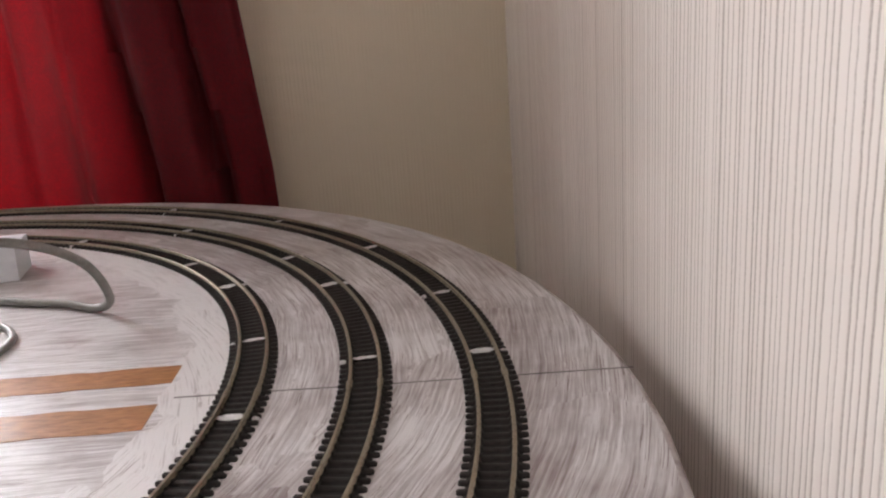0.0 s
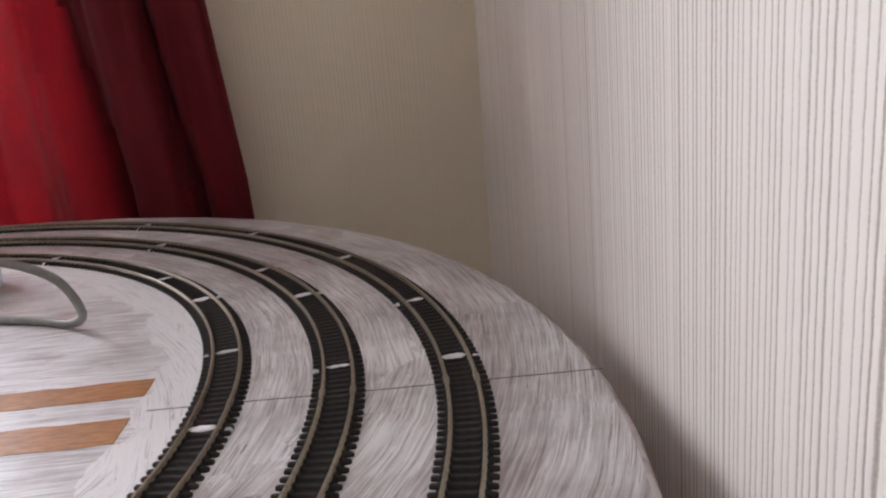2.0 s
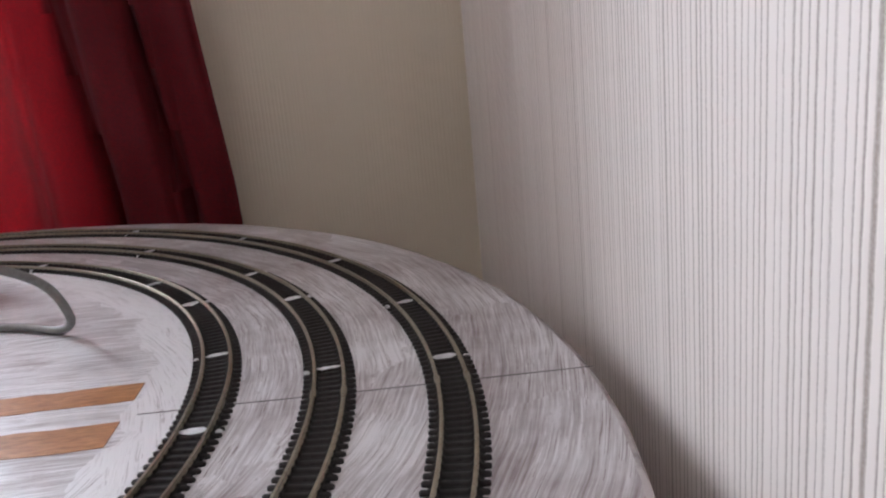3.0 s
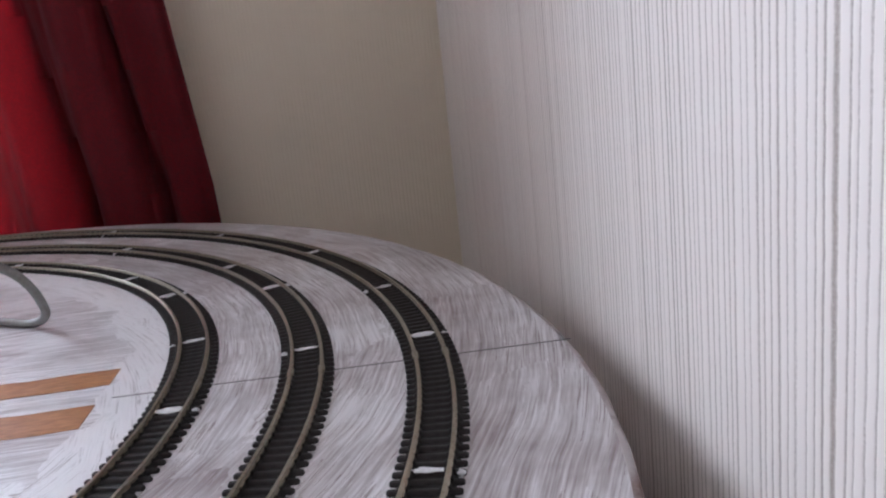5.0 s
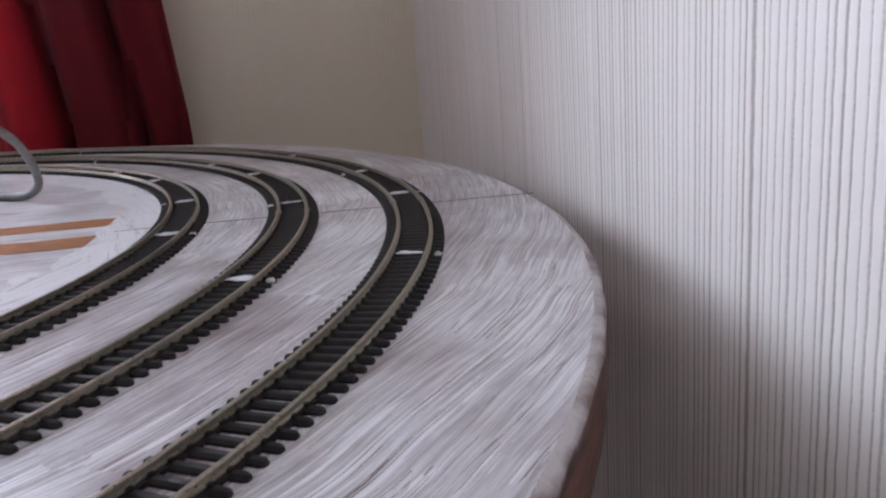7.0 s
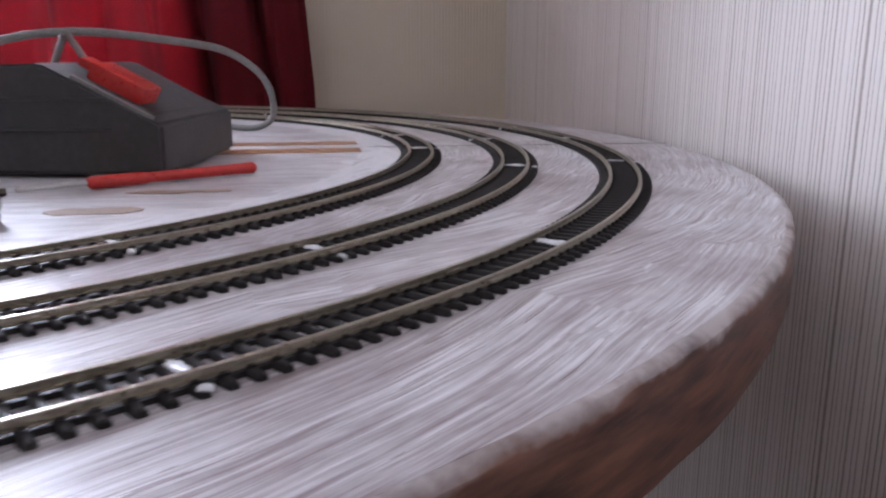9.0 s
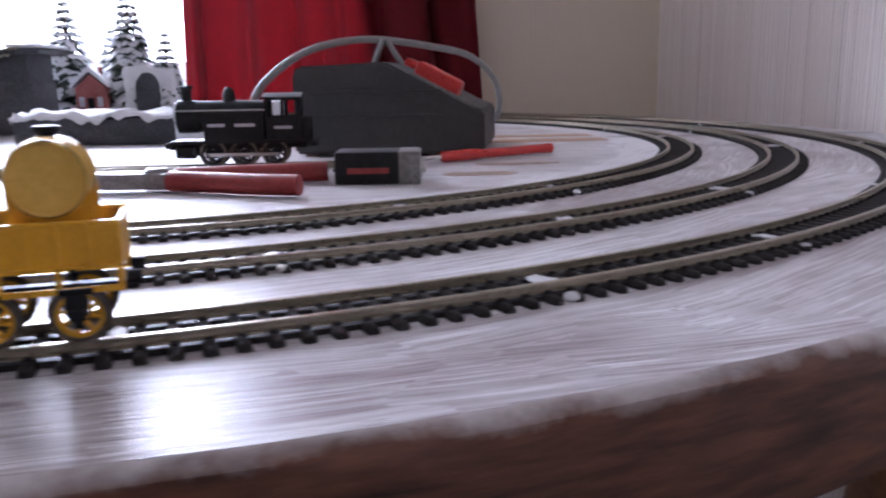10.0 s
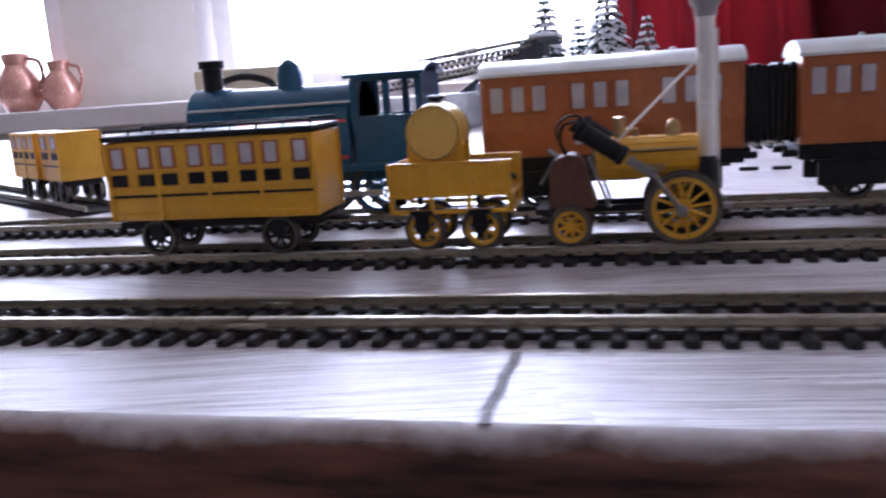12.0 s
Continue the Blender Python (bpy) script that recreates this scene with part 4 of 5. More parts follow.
def stage_coach(name, label, length, bays, roofed=True):
    """A short yellow carriage of three joined coach bodies with black panels and pale windows."""
    ob = thing(name, label, "model carriage", "yellow model trains")
    h = length / 2
    body = part("body", made(box, mm(0, 0, 23), mm(length, 21, 24), None, 0.0008), YELLOW, ob, "yellow panelled carriage body")
    for side in (-1, 1):
        for k in range(bays + 1):
            part("upright_bead", made(box, mm(-h + k * length / bays, side * 10.6, 23), mm(1.2, 0.9, 23.4)), YELLOW, body)
        for z, tint in ((13.0, YELLOW), (18.6, BLACK), (20.8, YELLOW), (26.2, YELLOW), (33.8, YELLOW)):
            part("waist_bead", made(box, mm(0, side * 10.6, z), mm(length, 0.8, 0.7)), tint, body)
    for side in (-1, 1):
        for k in range(bays):
            x0 = -h + (k + 0.5) * length / bays
            w = length / bays
            for j in (-0.27, 0.27):
                part("window", made(box, mm(x0 + j * w, side * 10.6, 30), mm(w * 0.20, 0.7, 5.6), None, 0.0002), PANE, ob, "pale glazed window")
                part("window_frame", made(box, mm(x0 + j * w, side * 10.45, 30), mm(w * 0.32, 0.6, 6.8), None, 0.0002), ORANGE, ob, "orange-brown window surround")
                part("side_panel", made(box, mm(x0 + j * w, side * 10.6, 23.4), mm(w * 0.30, 0.7, 3.4)), BLACK, ob, "black panel")
    if roofed:
        part("roof", made(box, mm(0, 0, 36), mm(length + 1.5, 23, 1.8), None, 0.0007), BLACK, ob, "dark flat roof with a rail")
        bm = bmesh.new()
        for side in (-1, 1):
            rod(bm, mm(-h, side * 10, 38.4), mm(h, side * 10, 38.4), 0.0004)
            for k in range(bays * 2 + 1):
                x = -h + k * length / bays / 2
                rod(bm, mm(x, side * 10, 36.5), mm(x, side * 10, 38.4), 0.0003)
        part("roof_rail", bm, BLACK, ob)
    bm = bmesh.new()
    box(bm, mm(0, 0, 9.4), mm(length, 16, 2.2), None, 0.0003)
    for x in (-h * 0.6, h * 0.6):
        for side in (-1, 1):
            box(bm, mm(x, side * 9.6, 7.5), mm(4, 1.2, 5))
    part("underframe", bm, BLACK, ob, "black underframe")
    for x in (-h * 0.6, h * 0.6):
        for side in (-1, 1):
            wheel(ob, (x, side * 8.4, 5.5), 5.5, 8, 0.8, "wheel", BLACK)
    part("coupling", made(box, mm(h + 2.5, 0, 8.6), mm(6, 1.8, 1)), BLACK, ob)
    return ob


placed(stage_coach("carriage", "yellow three-bay carriage with black panels and pale windows", 66, 4), on_line(MID, Q_MID + 0.2085, -1))


def siding(a, b):
    """A straight piece of track standing free on the board."""
    ob = thing("track_section", "short straight siding of model track inside the oval", "model track", "oval model tracks")
    a, b = Vector((*a, 0)), Vector((*b, 0))
    d = (b - a).normalized()
    nrm, turn = Vector((-d.y, d.x, 0)), math.atan2(d.y, d.x)
    for side in (-1, 1):
        off = nrm * side * GAUGE / 2 + Vector((0, 0, SLEEPER_H))
        part("rail", made(sweep, [a + off, b + off], RAIL_SECTION), RAIL, ob)
    count = round((b - a).length / PITCH)
    for k in range(count):
        sl = new("sleeper", SLEEPER_MESH)
        sl.matrix_world = Matrix.Translation(a + (b - a) * (k + 0.5) / count) @ Matrix.Rotation(turn, 4, "Z")
        sl.parent = ob
    return turn


def on_siding(x, y, turn):
    return Matrix.Translation((x, y, RAIL_TOP)) @ Matrix.Rotation(turn, 4, "Z")


turn = siding((-0.335, -0.388), (-0.58, -0.22))
placed(stage_coach("carriage", "short yellow wagon with pale upper sides standing on the siding", 26, 1, False), on_siding(-0.3615, -0.3698, turn))
placed(stage_coach("carriage", "short yellow wagon with pale upper sides standing on the siding", 38, 2, False), on_siding(-0.3950, -0.3469, turn))


def orange_coach(name, label, bellows, length=86):
    """A short orange-brown coach with a white curved roof, end panels and groups of three windows."""
    ob = thing(name, label, "model coach", "orange coaches")
    h = length / 2
    body = part("body", made(box, mm(0, 0, 32.5), mm(length, 27, 28), None, 0.0008), ORANGE, ob, "orange-brown coach body")
    for side in (-1, 1):
        for z in (19.5, 28.5, 45.8):
            part("waist_bead", made(box, mm(0, side * 13.6, z), mm(length - 1, 0.5, 0.6)), ORANGE, body)
        for x in (-h + 1, -h * 0.36, h * 0.30, h - 1):
            part("upright_bead", made(box, mm(x, side * 13.6, 32.5), mm(0.7, 0.5, 27)), ORANGE, body)
    bm = bmesh.new()
    prof = [mm(-14.4, 46.2), mm(-14.4, 47.2), mm(-12, 49.2), mm(-7, 50.9), mm(0, 51.6), mm(7, 50.9), mm(12, 49.2), mm(14.4, 47.2), mm(14.4, 46.2)]
    a = [bm.verts.new((-h / 1000 - 0.0006, y, z)) for y, z in prof]
    b = [bm.verts.new((h / 1000 + 0.0006, y, z)) for y, z in prof]
    bm.faces.new(a)
    bm.faces.new(b[::-1])
    for k in range(len(prof)):
        j = (k + 1) % len(prof)
        bm.faces.new((a[k], b[k], b[j], a[j]))
    roof = part("roof", bm, ROOF_WHITE, ob, "white curved roof")
    for x in (-h * 0.5, 0, h * 0.5):
        part("vent", made(lathe, mm(x, 0, 51.2), (0, 0, 1), [(0, 0.0011), (0.001, 0.0011), (0.0014, 0.0006)], 10), ROOF_WHITE, roof)
    for side in (-1, 1):
        for g in (-0.62, 0.06, 0.70):
            for k in (-1, 0, 1):
                x = g * h + k * 7.2
                win = part("window", made(box, mm(x, side * 13.6, 38.5), mm(4.2, 0.6, 8.4), None, 0.0005), PANE, ob, "pale glazed window")
                bm = bmesh.new()
                for dx in (-2.4, 2.4):
                    box(bm, mm(x + dx, side * 13.8, 38.5), mm(0.5, 0.7, 9.4))
                for dz in (-4.5, 4.5):
                    box(bm, mm(x, side * 13.8, 38.5 + dz), mm(5.2, 0.7, 0.5))
                part("window_frame", bm, ORANGE, win)
        part("name_bar", made(box, mm(0.1 * h, side * 13.75, 23.2), mm(14, 0.4, 1.6)), PANE, ob, "pale unreadable lettering bar")
    for end in (-1, 1):
        bm = bmesh.new()
        for y in (-5, 5):
            rod(bm, mm(end * (h + 0.4), y, 24), mm(end * (h + 0.4), y, 42), 0.0004)
        for y in (-8, 8):
            rod(bm, mm(end * h, y, 15.5), mm(end * (h + 4.5), y, 15.5), 0.0012)
        box(bm, mm(end * (h + 3), 0, 10), mm(6, 2, 1.2))
        part("buffer_gear", bm, BLACK, ob, "black buffers and coupling")
        if end == bellows:
            for k in range(4):
                part("gangway", made(box, mm(end * (h + 1.1 + 2.0 * k), 0, 32), mm(1.9, 14 - 1.2 * (k % 2), 26 - 1.2 * (k % 2)), None, 0.0006), BLACK, ob, "dark gangway bellows fold")
    bm = bmesh.new()
    box(bm, mm(0, 0, 16), mm(length, 24, 5), None, 0.0005)
    box(bm, mm(0, 0, 12.5), mm(length * 0.5, 8, 5), None, 0.0005)
    part("underframe", bm, BLACK, ob, "black underframe")
    for x in (-h * 0.60, h * 0.60):
        for side in (-1, 1):
            part("bogie_side", made(box, mm(x, side * 10.6, 9), mm(21, 1.8, 8.5), None, 0.0012), BLACK, ob)
    for side in (-1, 1):
        bm = bmesh.new()
        rod(bm, mm(-h * 0.22, side * 10, 10), mm(h * 0.22, side * 10, 10), 0.0008)
        for e in (-1, 1):
            rod(bm, mm(e * h * 0.22, side * 10, 10), mm(e * h * 0.42, side * 10, 14), 0.0008)
            rod(bm, mm(e * h * 0.22, side * 10, 10), mm(e * h * 0.22, side * 10, 14), 0.0007)
        part("truss_rod", bm, BLACK, ob)
        part("step_board", made(box, mm(0, side * 12, 13.2), mm(length * 0.9, 2.5, 0.8)), BLACK, ob)
    for x in (-h * 0.58, h * 0.58):
        for side in (-1, 1):
            wheel(ob, (x, side * 8.4, 6.3), 6.3, 8, 0.9, "wheel", BLACK)
    return ob


Q_INN = INN * math.pi / 2
placed(orange_coach("coach", "orange-brown model coach with white roof, last of the train", 1, 82), on_line(INN, Q_INN - 0.006))
placed(orange_coach("coach", "orange-brown model coach with white roof behind the blue engine", -1), on_line(INN, Q_INN + 0.0945))


def arched_roof(bm, s):
    """One curved sheet over the cab, with thickness."""
    rings = []
    for k in range(13):
        y = -15.4 + 30.8 * k / 12
        z = 51.2 - 0.012 * y * y
        rings.append([bm.verts.new(mm(x * s, y * s, (z + dz) * s)) for x, dz in ((-45, 0), (-17, 0), (-17, -1.2), (-45, -1.2))])
    for a, b in zip(rings, rings[1:]):
        for k in range(4):
            bm.faces.new((a[k], a[(k + 1) % 4], b[(k + 1) % 4], b[k]))
    bm.faces.new(rings[0][::-1])
    bm.faces.new(rings[-1])
    bmesh.ops.recalc_face_normals(bm, faces=bm.faces)


def tank_engine(name, label, body, scale, group, lined):
    """A six-wheeled tank engine with side tanks, cab, funnel and dome."""
    ob = thing(name, label, "model locomotive", group)
    s = scale

    def m(*v):
        return mm(*(a * s for a in v))

    bm = bmesh.new()
    lathe(bm, m(-20, 0, 35), (1, 0, 0), [(0, 0.0112 * s), (0.050 * s, 0.0112 * s), (0.0505 * s, 0.0119 * s), (0.064 * s, 0.0119 * s), (0.065 * s, 0.010 * s)], 28)
    part("boiler", bm, body, ob)
    for side in (-1, 1):
        part("side_tank", made(box, m(4, side * 11, 28), m(42, 5, 20), None, 0.0008 * s), body, ob)
    part("footplate", made(box, m(-1, 0, 17.2), m(98, 27, 2.4), None, 0.0005 * s), body, ob)
    part("frame", made(box, m(0, 0, 14.5), m(94, 15, 5)), body, ob)
    cab = part("cab", made(box, m(-31, 0, 19.2), m(24, 24, 1.4)), body, ob)
    for side in (-1, 1):
        for z, hgt in ((26.5, 16), (47.5, 3)):
            part("side_sheet", made(box, m(-31, side * 12.6, z), m(24, 1.4, hgt)), body, cab)
        for x in (-42.3, -31, -19.6):
            part("cab_pillar", made(box, m(x, side * 12.6, 40.2), m(2.4, 1.4, 13)), body, cab)
    for x in (-42.6, -19.4):
        part("cab_end", made(box, m(x, 0, 33), m(1.2, 25, 30)), body, cab)
    part("cab_roof", made(arched_roof, s), body, ob, "curved cab roof")
    part("bunker", made(box, m(-46, 0, 26), m(8, 25, 16), None, 0.0006 * s), body, ob)
    bm = bmesh.new()
    lathe(bm, m(38, 0, 45), (0, 0, 1), [(-0.003 * s, 0.0055 * s), (0.0015 * s, 0.0036 * s), (0.0090 * s, 0.0036 * s), (0.0095 * s, 0.0046 * s), (0.0120 * s, 0.0046 * s), (0.0121 * s, 0.0028 * s)], 20)
    part("funnel", bm, BLACK, ob, "black funnel")
    bm = bmesh.new()
    lathe(bm, m(8, 0, 45), (0, 0, 1), [(-0.002 * s, 0.0058 * s), (0.0015 * s, 0.0046 * s), (0.005 * s, 0.0046 * s), (0.0085 * s, 0.0036 * s), (0.0105 * s, 0.0015 * s), (0.0108 * s, 0.0001)], 20)
    part("dome", bm, body, ob)
    for side in (-1, 1):
        if lined:
            part("lining", made(box, m(4, side * 13.7, 21), m(41, 0.4, 1.2)), LINE_RED, ob, "red lining stripe")
            part("lining", made(box, m(4, side * 13.7, 33.5), m(41, 0.4, 1.0)), LINE_RED, ob, "red lining stripe")
        else:
            part("lettering_bar", made(box, m(-4, side * 13.7, 29), m(14, 0.4, 2.2)), PANE, ob, "pale unreadable lettering bar")
            part("lettering_bar", made(box, m(16, side * 13.7, 29), m(12, 0.4, 2.2)), PANE, ob, "pale unreadable lettering bar")
            part("lettering_bar", made(box, m(-31, side * 13.5, 27), m(13, 0.4, 2.0)), PANE, ob, "pale unreadable lettering bar")
        for x in (-24, -2, 20):
            wheel(ob, (x * s, side * 8.4, 9 * s), 9 * s, 10, 1.1 * s, "driving_wheel", body)
        part("coupling_rod", made(box, m(-2, side * 11.2, 8), m(50, 1.0, 2.0), None, 0.0002), STEEL, ob)
        part("cylinder", made(rod, m(32, side * 11, 10), m(45, side * 11, 10), 0.0042 * s), BLACK, ob)
        for x in (48, -50):
            part("buffer", made(rod, m(x, side * 8.5, 15), m(x + math.copysign(5, x), side * 8.5, 15), 0.0022 * s), BLACK, ob)
    part("buffer_beam", made(box, m(48, 0, 15), m(1.6, 27, 6)), LINE_RED if lined else body, ob)
    part("hand_rail", made(rod, m(-18, 11.9, 39.5), m(44, 11.9, 39.5), 0.0005 * s), STEEL, ob)
    part("hand_rail", made(rod, m(-18, -11.9, 39.5), m(44, -11.9, 39.5), 0.0005 * s), STEEL, ob)
    return ob


placed(tank_engine("tank_engine", "blue model tank engine with red lining and black funnel", BLUE, 1.05, "blue train", True), on_line(INN, Q_INN + 0.2035))

# the black engine stands on a siding inside the oval
turn = siding((-0.16, -0.212), (0.20, -0.212))
placed(tank_engine("tank_engine", "black model tank engine with pale lettering on a siding", BLACK, 0.84, "black engine", False), on_siding(0.113, -0.212, math.pi))


# ---- things inside the oval ----
def controller():
    """A wedge-nosed dark grey power controller with a red lamp cover and a pale cable clip on top."""
    ob = thing("power_controller", "dark grey wedge-shaped train power controller with red switch", "power controller",
               at=Matrix.Translation((0.270, -0.150, 0)) @ Matrix.Rotation(radians(-10.8), 4, "Z"))
    outline = [(-0.137, 0.002), (-0.137, 0.060), (-0.133, 0.064), (-0.070, 0.0665), (-0.012, 0.0360), (0.0, 0.0320), (0.0, 0.002)]
    bm = bmesh.new()
    prism(bm, outline, 0.0, 0.145)
    bmesh.ops.bevel(bm, geom=bm.edges, offset=0.0022, segments=3, affect="EDGES")
    part("casing", bm, GREY_CASE, ob, "ribbed dark grey casing")
    for z in (0.046, 0.029):
        part("rib", made(box, (-0.078, -0.0004, z), (0.096, 0.0014, 0.0022), None, 0.0005), GREY_CASE, ob)
    tilt = Matrix.Rotation(radians(27.7), 4, "Y")
    bm = bmesh.new()
    box(bm, (-0.036, 0.040, 0.0535), (0.036, 0.030, 0.013), tilt, 0.003)
    box(bm, (-0.056, 0.040, 0.0655), (0.010, 0.016, 0.006), tilt, 0.002)
    part("switch_cover", bm, RED_PLASTIC, ob, "glossy red switch cover")
    part("slope_trim", made(box, (-0.030, 0.006, 0.0468), (0.052, 0.004, 0.002), tilt), CABLE, ob)
    bm = bmesh.new()
    rod(bm, (-0.090, 0.06, 0.064), (-0.081, 0.06, 0.084), 0.0022)
    rod(bm, (-0.066, 0.06, 0.064), (-0.079, 0.06, 0.084), 0.0022)
    part("cable_clip", bm, CABLE, ob, "pale forked cable clip")
    for x in (-0.12, -0.015):
        for y in (0.015, 0.13):
            part("foot", made(lathe, (x, y, 0), (0, 0, 1), [(0, 0.004), (0.0025, 0.0045)], 12), BLACK, ob)
    return ob


controller()


def cable(name, label, pts, r):
    ob = tagged(part(name, made(sweep, smooth_line(pts, 10), circle_section(r, 10)), CABLE), label, "cable")
    return ob


cable("cable", "thick grey cable arching over the power controller onto the board",
      [(0.085, -0.09, 0.004), (0.098, -0.08, 0.034), (0.112, -0.07, 0.056), (0.142, -0.04, 0.078), (0.188, -0.005, 0.0875), (0.245, 0.045, 0.083), (0.288, 0.090, 0.074), (0.316, 0.124, 0.050),
       (0.322, 0.146, 0.018), (0.306, 0.164, 0.0042), (0.275, 0.182, 0.0035), (0.245, 0.192, 0.0035), (0.19, 0.215, 0.0035)], 0.0031)
cable("cable", "thin steel-grey lead looped on the painted board", [(0.20, 0.155, 0.0025), (0.238, 0.150, 0.0025), (0.262, 0.125, 0.0025), (0.268, 0.098, 0.0025), (0.262, 0.072, 0.0025), (0.235, 0.050, 0.0025)], 0.0024)


def battery():
    ob = thing("battery", "dark nine-volt block battery lying on its side", "battery", at=Matrix.Translation((0.196, -0.280, 0)) @ Matrix.Rotation(radians(-4), 4, "Z"))
    part("casing", made(box, (0, 0, 0.00875), (0.0455, 0.026, 0.0175), None, 0.0016), BLACK, ob, "black wrapped casing")
    part("band", made(box, (0.0165, 0, 0.00875), (0.0125, 0.0263, 0.0178), None, 0.0016), DULL_STEEL, ob, "dull grey end band")
    part("label_bar", made(box, (-0.005, -0.0131, 0.0075), (0.022, 0.0006, 0.003)), DULL_RED, ob, "dull red unreadable label bar")
    for y in (-0.0063, 0.0063):
        part("terminal", made(lathe, (0.0227, y, 0.00875), (1, 0, 0), [(0, 0.0035), (0.0026, 0.003), (0.0028, 0.002)], 12), STEEL, ob)
    return ob


battery()


def pliers():
    """Open pliers: two jaws, a pivot and two bowed handles with red sleeves."""
    ob = thing("pliers", "steel pliers with dull red sleeved handles on the board", "pliers")
    for side, end in ((1, (0.168, -0.276)), (-1, (0.158, -0.333))):
        a, p, b = Vector((0.046, -0.295 + side * 0.001, 0.006)), Vector((0.083, -0.299 + side * 0.004, 0.006)), Vector((*end, 0.006))
        bm = bmesh.new()
        sweep(bm, smooth_line([a, (a + p) / 2 + Vector((0, side * 0.003, 0)), p, p + Vector((0.010, side * 0.004, 0))], 6), [(-0.0032, -0.004), (0.0032, -0.004), (0.0036, 0), (0.0032, 0.004), (-0.0032, 0.004)])
        part("jaw", bm, DULL_STEEL, ob, "dull steel jaw")
        bm = bmesh.new()
        sweep(bm, smooth_line([p + Vector((0.008, side * 0.003, 0)), p + Vector((0.028, side * 0.010, 0)), (p + b) / 2 + Vector((0.014, side * 0.007, 0)), b], 8), circle_section(0.0052, 12))
        part("handle", bm, DULL_RED, ob, "dull red handle sleeve")
    part("pivot", made(lathe, (0.083, -0.299, 0.001), (0, 0, 1), [(0, 0.006), (0.010, 0.006), (0.0112, 0.0045)], 18), DULL_STEEL, ob)
    return ob


pliers()


def red_tool():
    ob = thing("screwdriver", "slim red-handled tool lying on the board", "screwdriver")
    a, b = Vector((0.236, -0.190, 0.0042)), Vector((0.323, -0.136, 0.0042))
    d = (b - a).normalized()
    part("handle", made(lathe, a, d, [(0, 0.002), (0.002, 0.0036), (0.03, 0.0036), (0.034, 0.003), (0.08, 0.0032), (0.098, 0.0036), (0.1, 0.002)], 14), RED_PLASTIC, ob, "red plastic handle")
    part("blade", made(rod, a, a - d * 0.035, 0.0014), STEEL, ob, "steel blade")
    return ob


red_tool()


def carton(name, label, c, s, turn, mat):
    """A card box with a lid that stands a little proud."""
    ob = thing(name, label, "box", at=Matrix.Translation(c) @ Matrix.Rotation(radians(turn), 4, "Z"))
    part("tray", made(box, (0, 0, s[2] * 0.36), (s[0] * 0.98, s[1] * 0.98, s[2] * 0.72), None, 0.0015), mat, ob)
    part("lid", made(box, (0, 0, s[2] * 0.79), (s[0], s[1], s[2] * 0.42), None, 0.0015), mat, ob)
    return ob


carton("card_box", "low white card box standing behind the black engine", (0.066, 0.03, 0), (0.092, 0.07, 0.037), 3, PAPER_WHITE)
carton("card_box", "small pale blue-white card box beside the cable", (0.165, 0.285, 0), (0.07, 0.05, 0.03), 12, PAPER_WHITE)


case = carton("card_case", "pale cream card case with dark handle behind the blue engine", (-0.352, -0.168, 0), (0.074, 0.046, 0.070), 8, PALE_CARD)
part("handle", made(sweep, smooth_line([(-0.022, -0.0225, 0.053), (-0.017, -0.027, 0.060), (0.0, -0.029, 0.064), (0.017, -0.027, 0.060), (0.022, -0.0225, 0.053)]), circle_section(0.0024, 8)), BLACK, case, "dark arched carrying handle")


# ---- the snowy village at the back of the board ----
def rock_base(bm, c, s, seed):
    bmesh.ops.create_grid(bm, x_segments=40, y_segments=20, size=0.5, matrix=Matrix.Translation((c[0], c[1], 0)) @ Matrix.Diagonal((s[0], s[1], 1, 1)))
    for v in bm.verts:
        u, w = (v.co.x - c[0]) / s[0] * 2, (v.co.y - c[1]) / s[1] * 2
        edge = max(abs(u), abs(w))
        v.co.z = (s[2] + 0.006 * noise.noise(v.co * 60 + Vector((seed, 0, 0)))) * min(1.0, (1 - edge) * 7)
        v.co.z = max(v.co.z, 0.0)
    bmesh.ops.solidify(bm, geom=bm.faces, thickness=0.002)


plinth = thing("village_plinth", "dark slate-coloured display plinth dusted with model snow", "display base")
bm = bmesh.new()
box(bm, (-0.052, 0.060, 0.0125), (0.150, 0.060, 0.025), None, 0.004)
soft_noise(bm, 0.002, 70)
part("base", bm, SLATE, plinth, "dark slate side")
bm = bmesh.new()
bmesh.ops.create_grid(bm, x_segments=50, y_segments=20, size=0.5, matrix=Matrix.Translation((-0.052, 0.060, 0.0255)) @ Matrix.Diagonal((0.152, 0.062, 1, 1)))
for v in bm.verts:
    v.co.z += 0.003 + 0.005 * noise.noise(v.co * 55)
    if v.is_boundary:
        v.co.z -= 0.004 + 0.005 * noise.noise(v.co * 120)
bmesh.ops.solidify(bm, geom=bm.faces, thickness=0.003)
part("snow_cover", bm, SNOW, plinth, "uneven white snow crust")


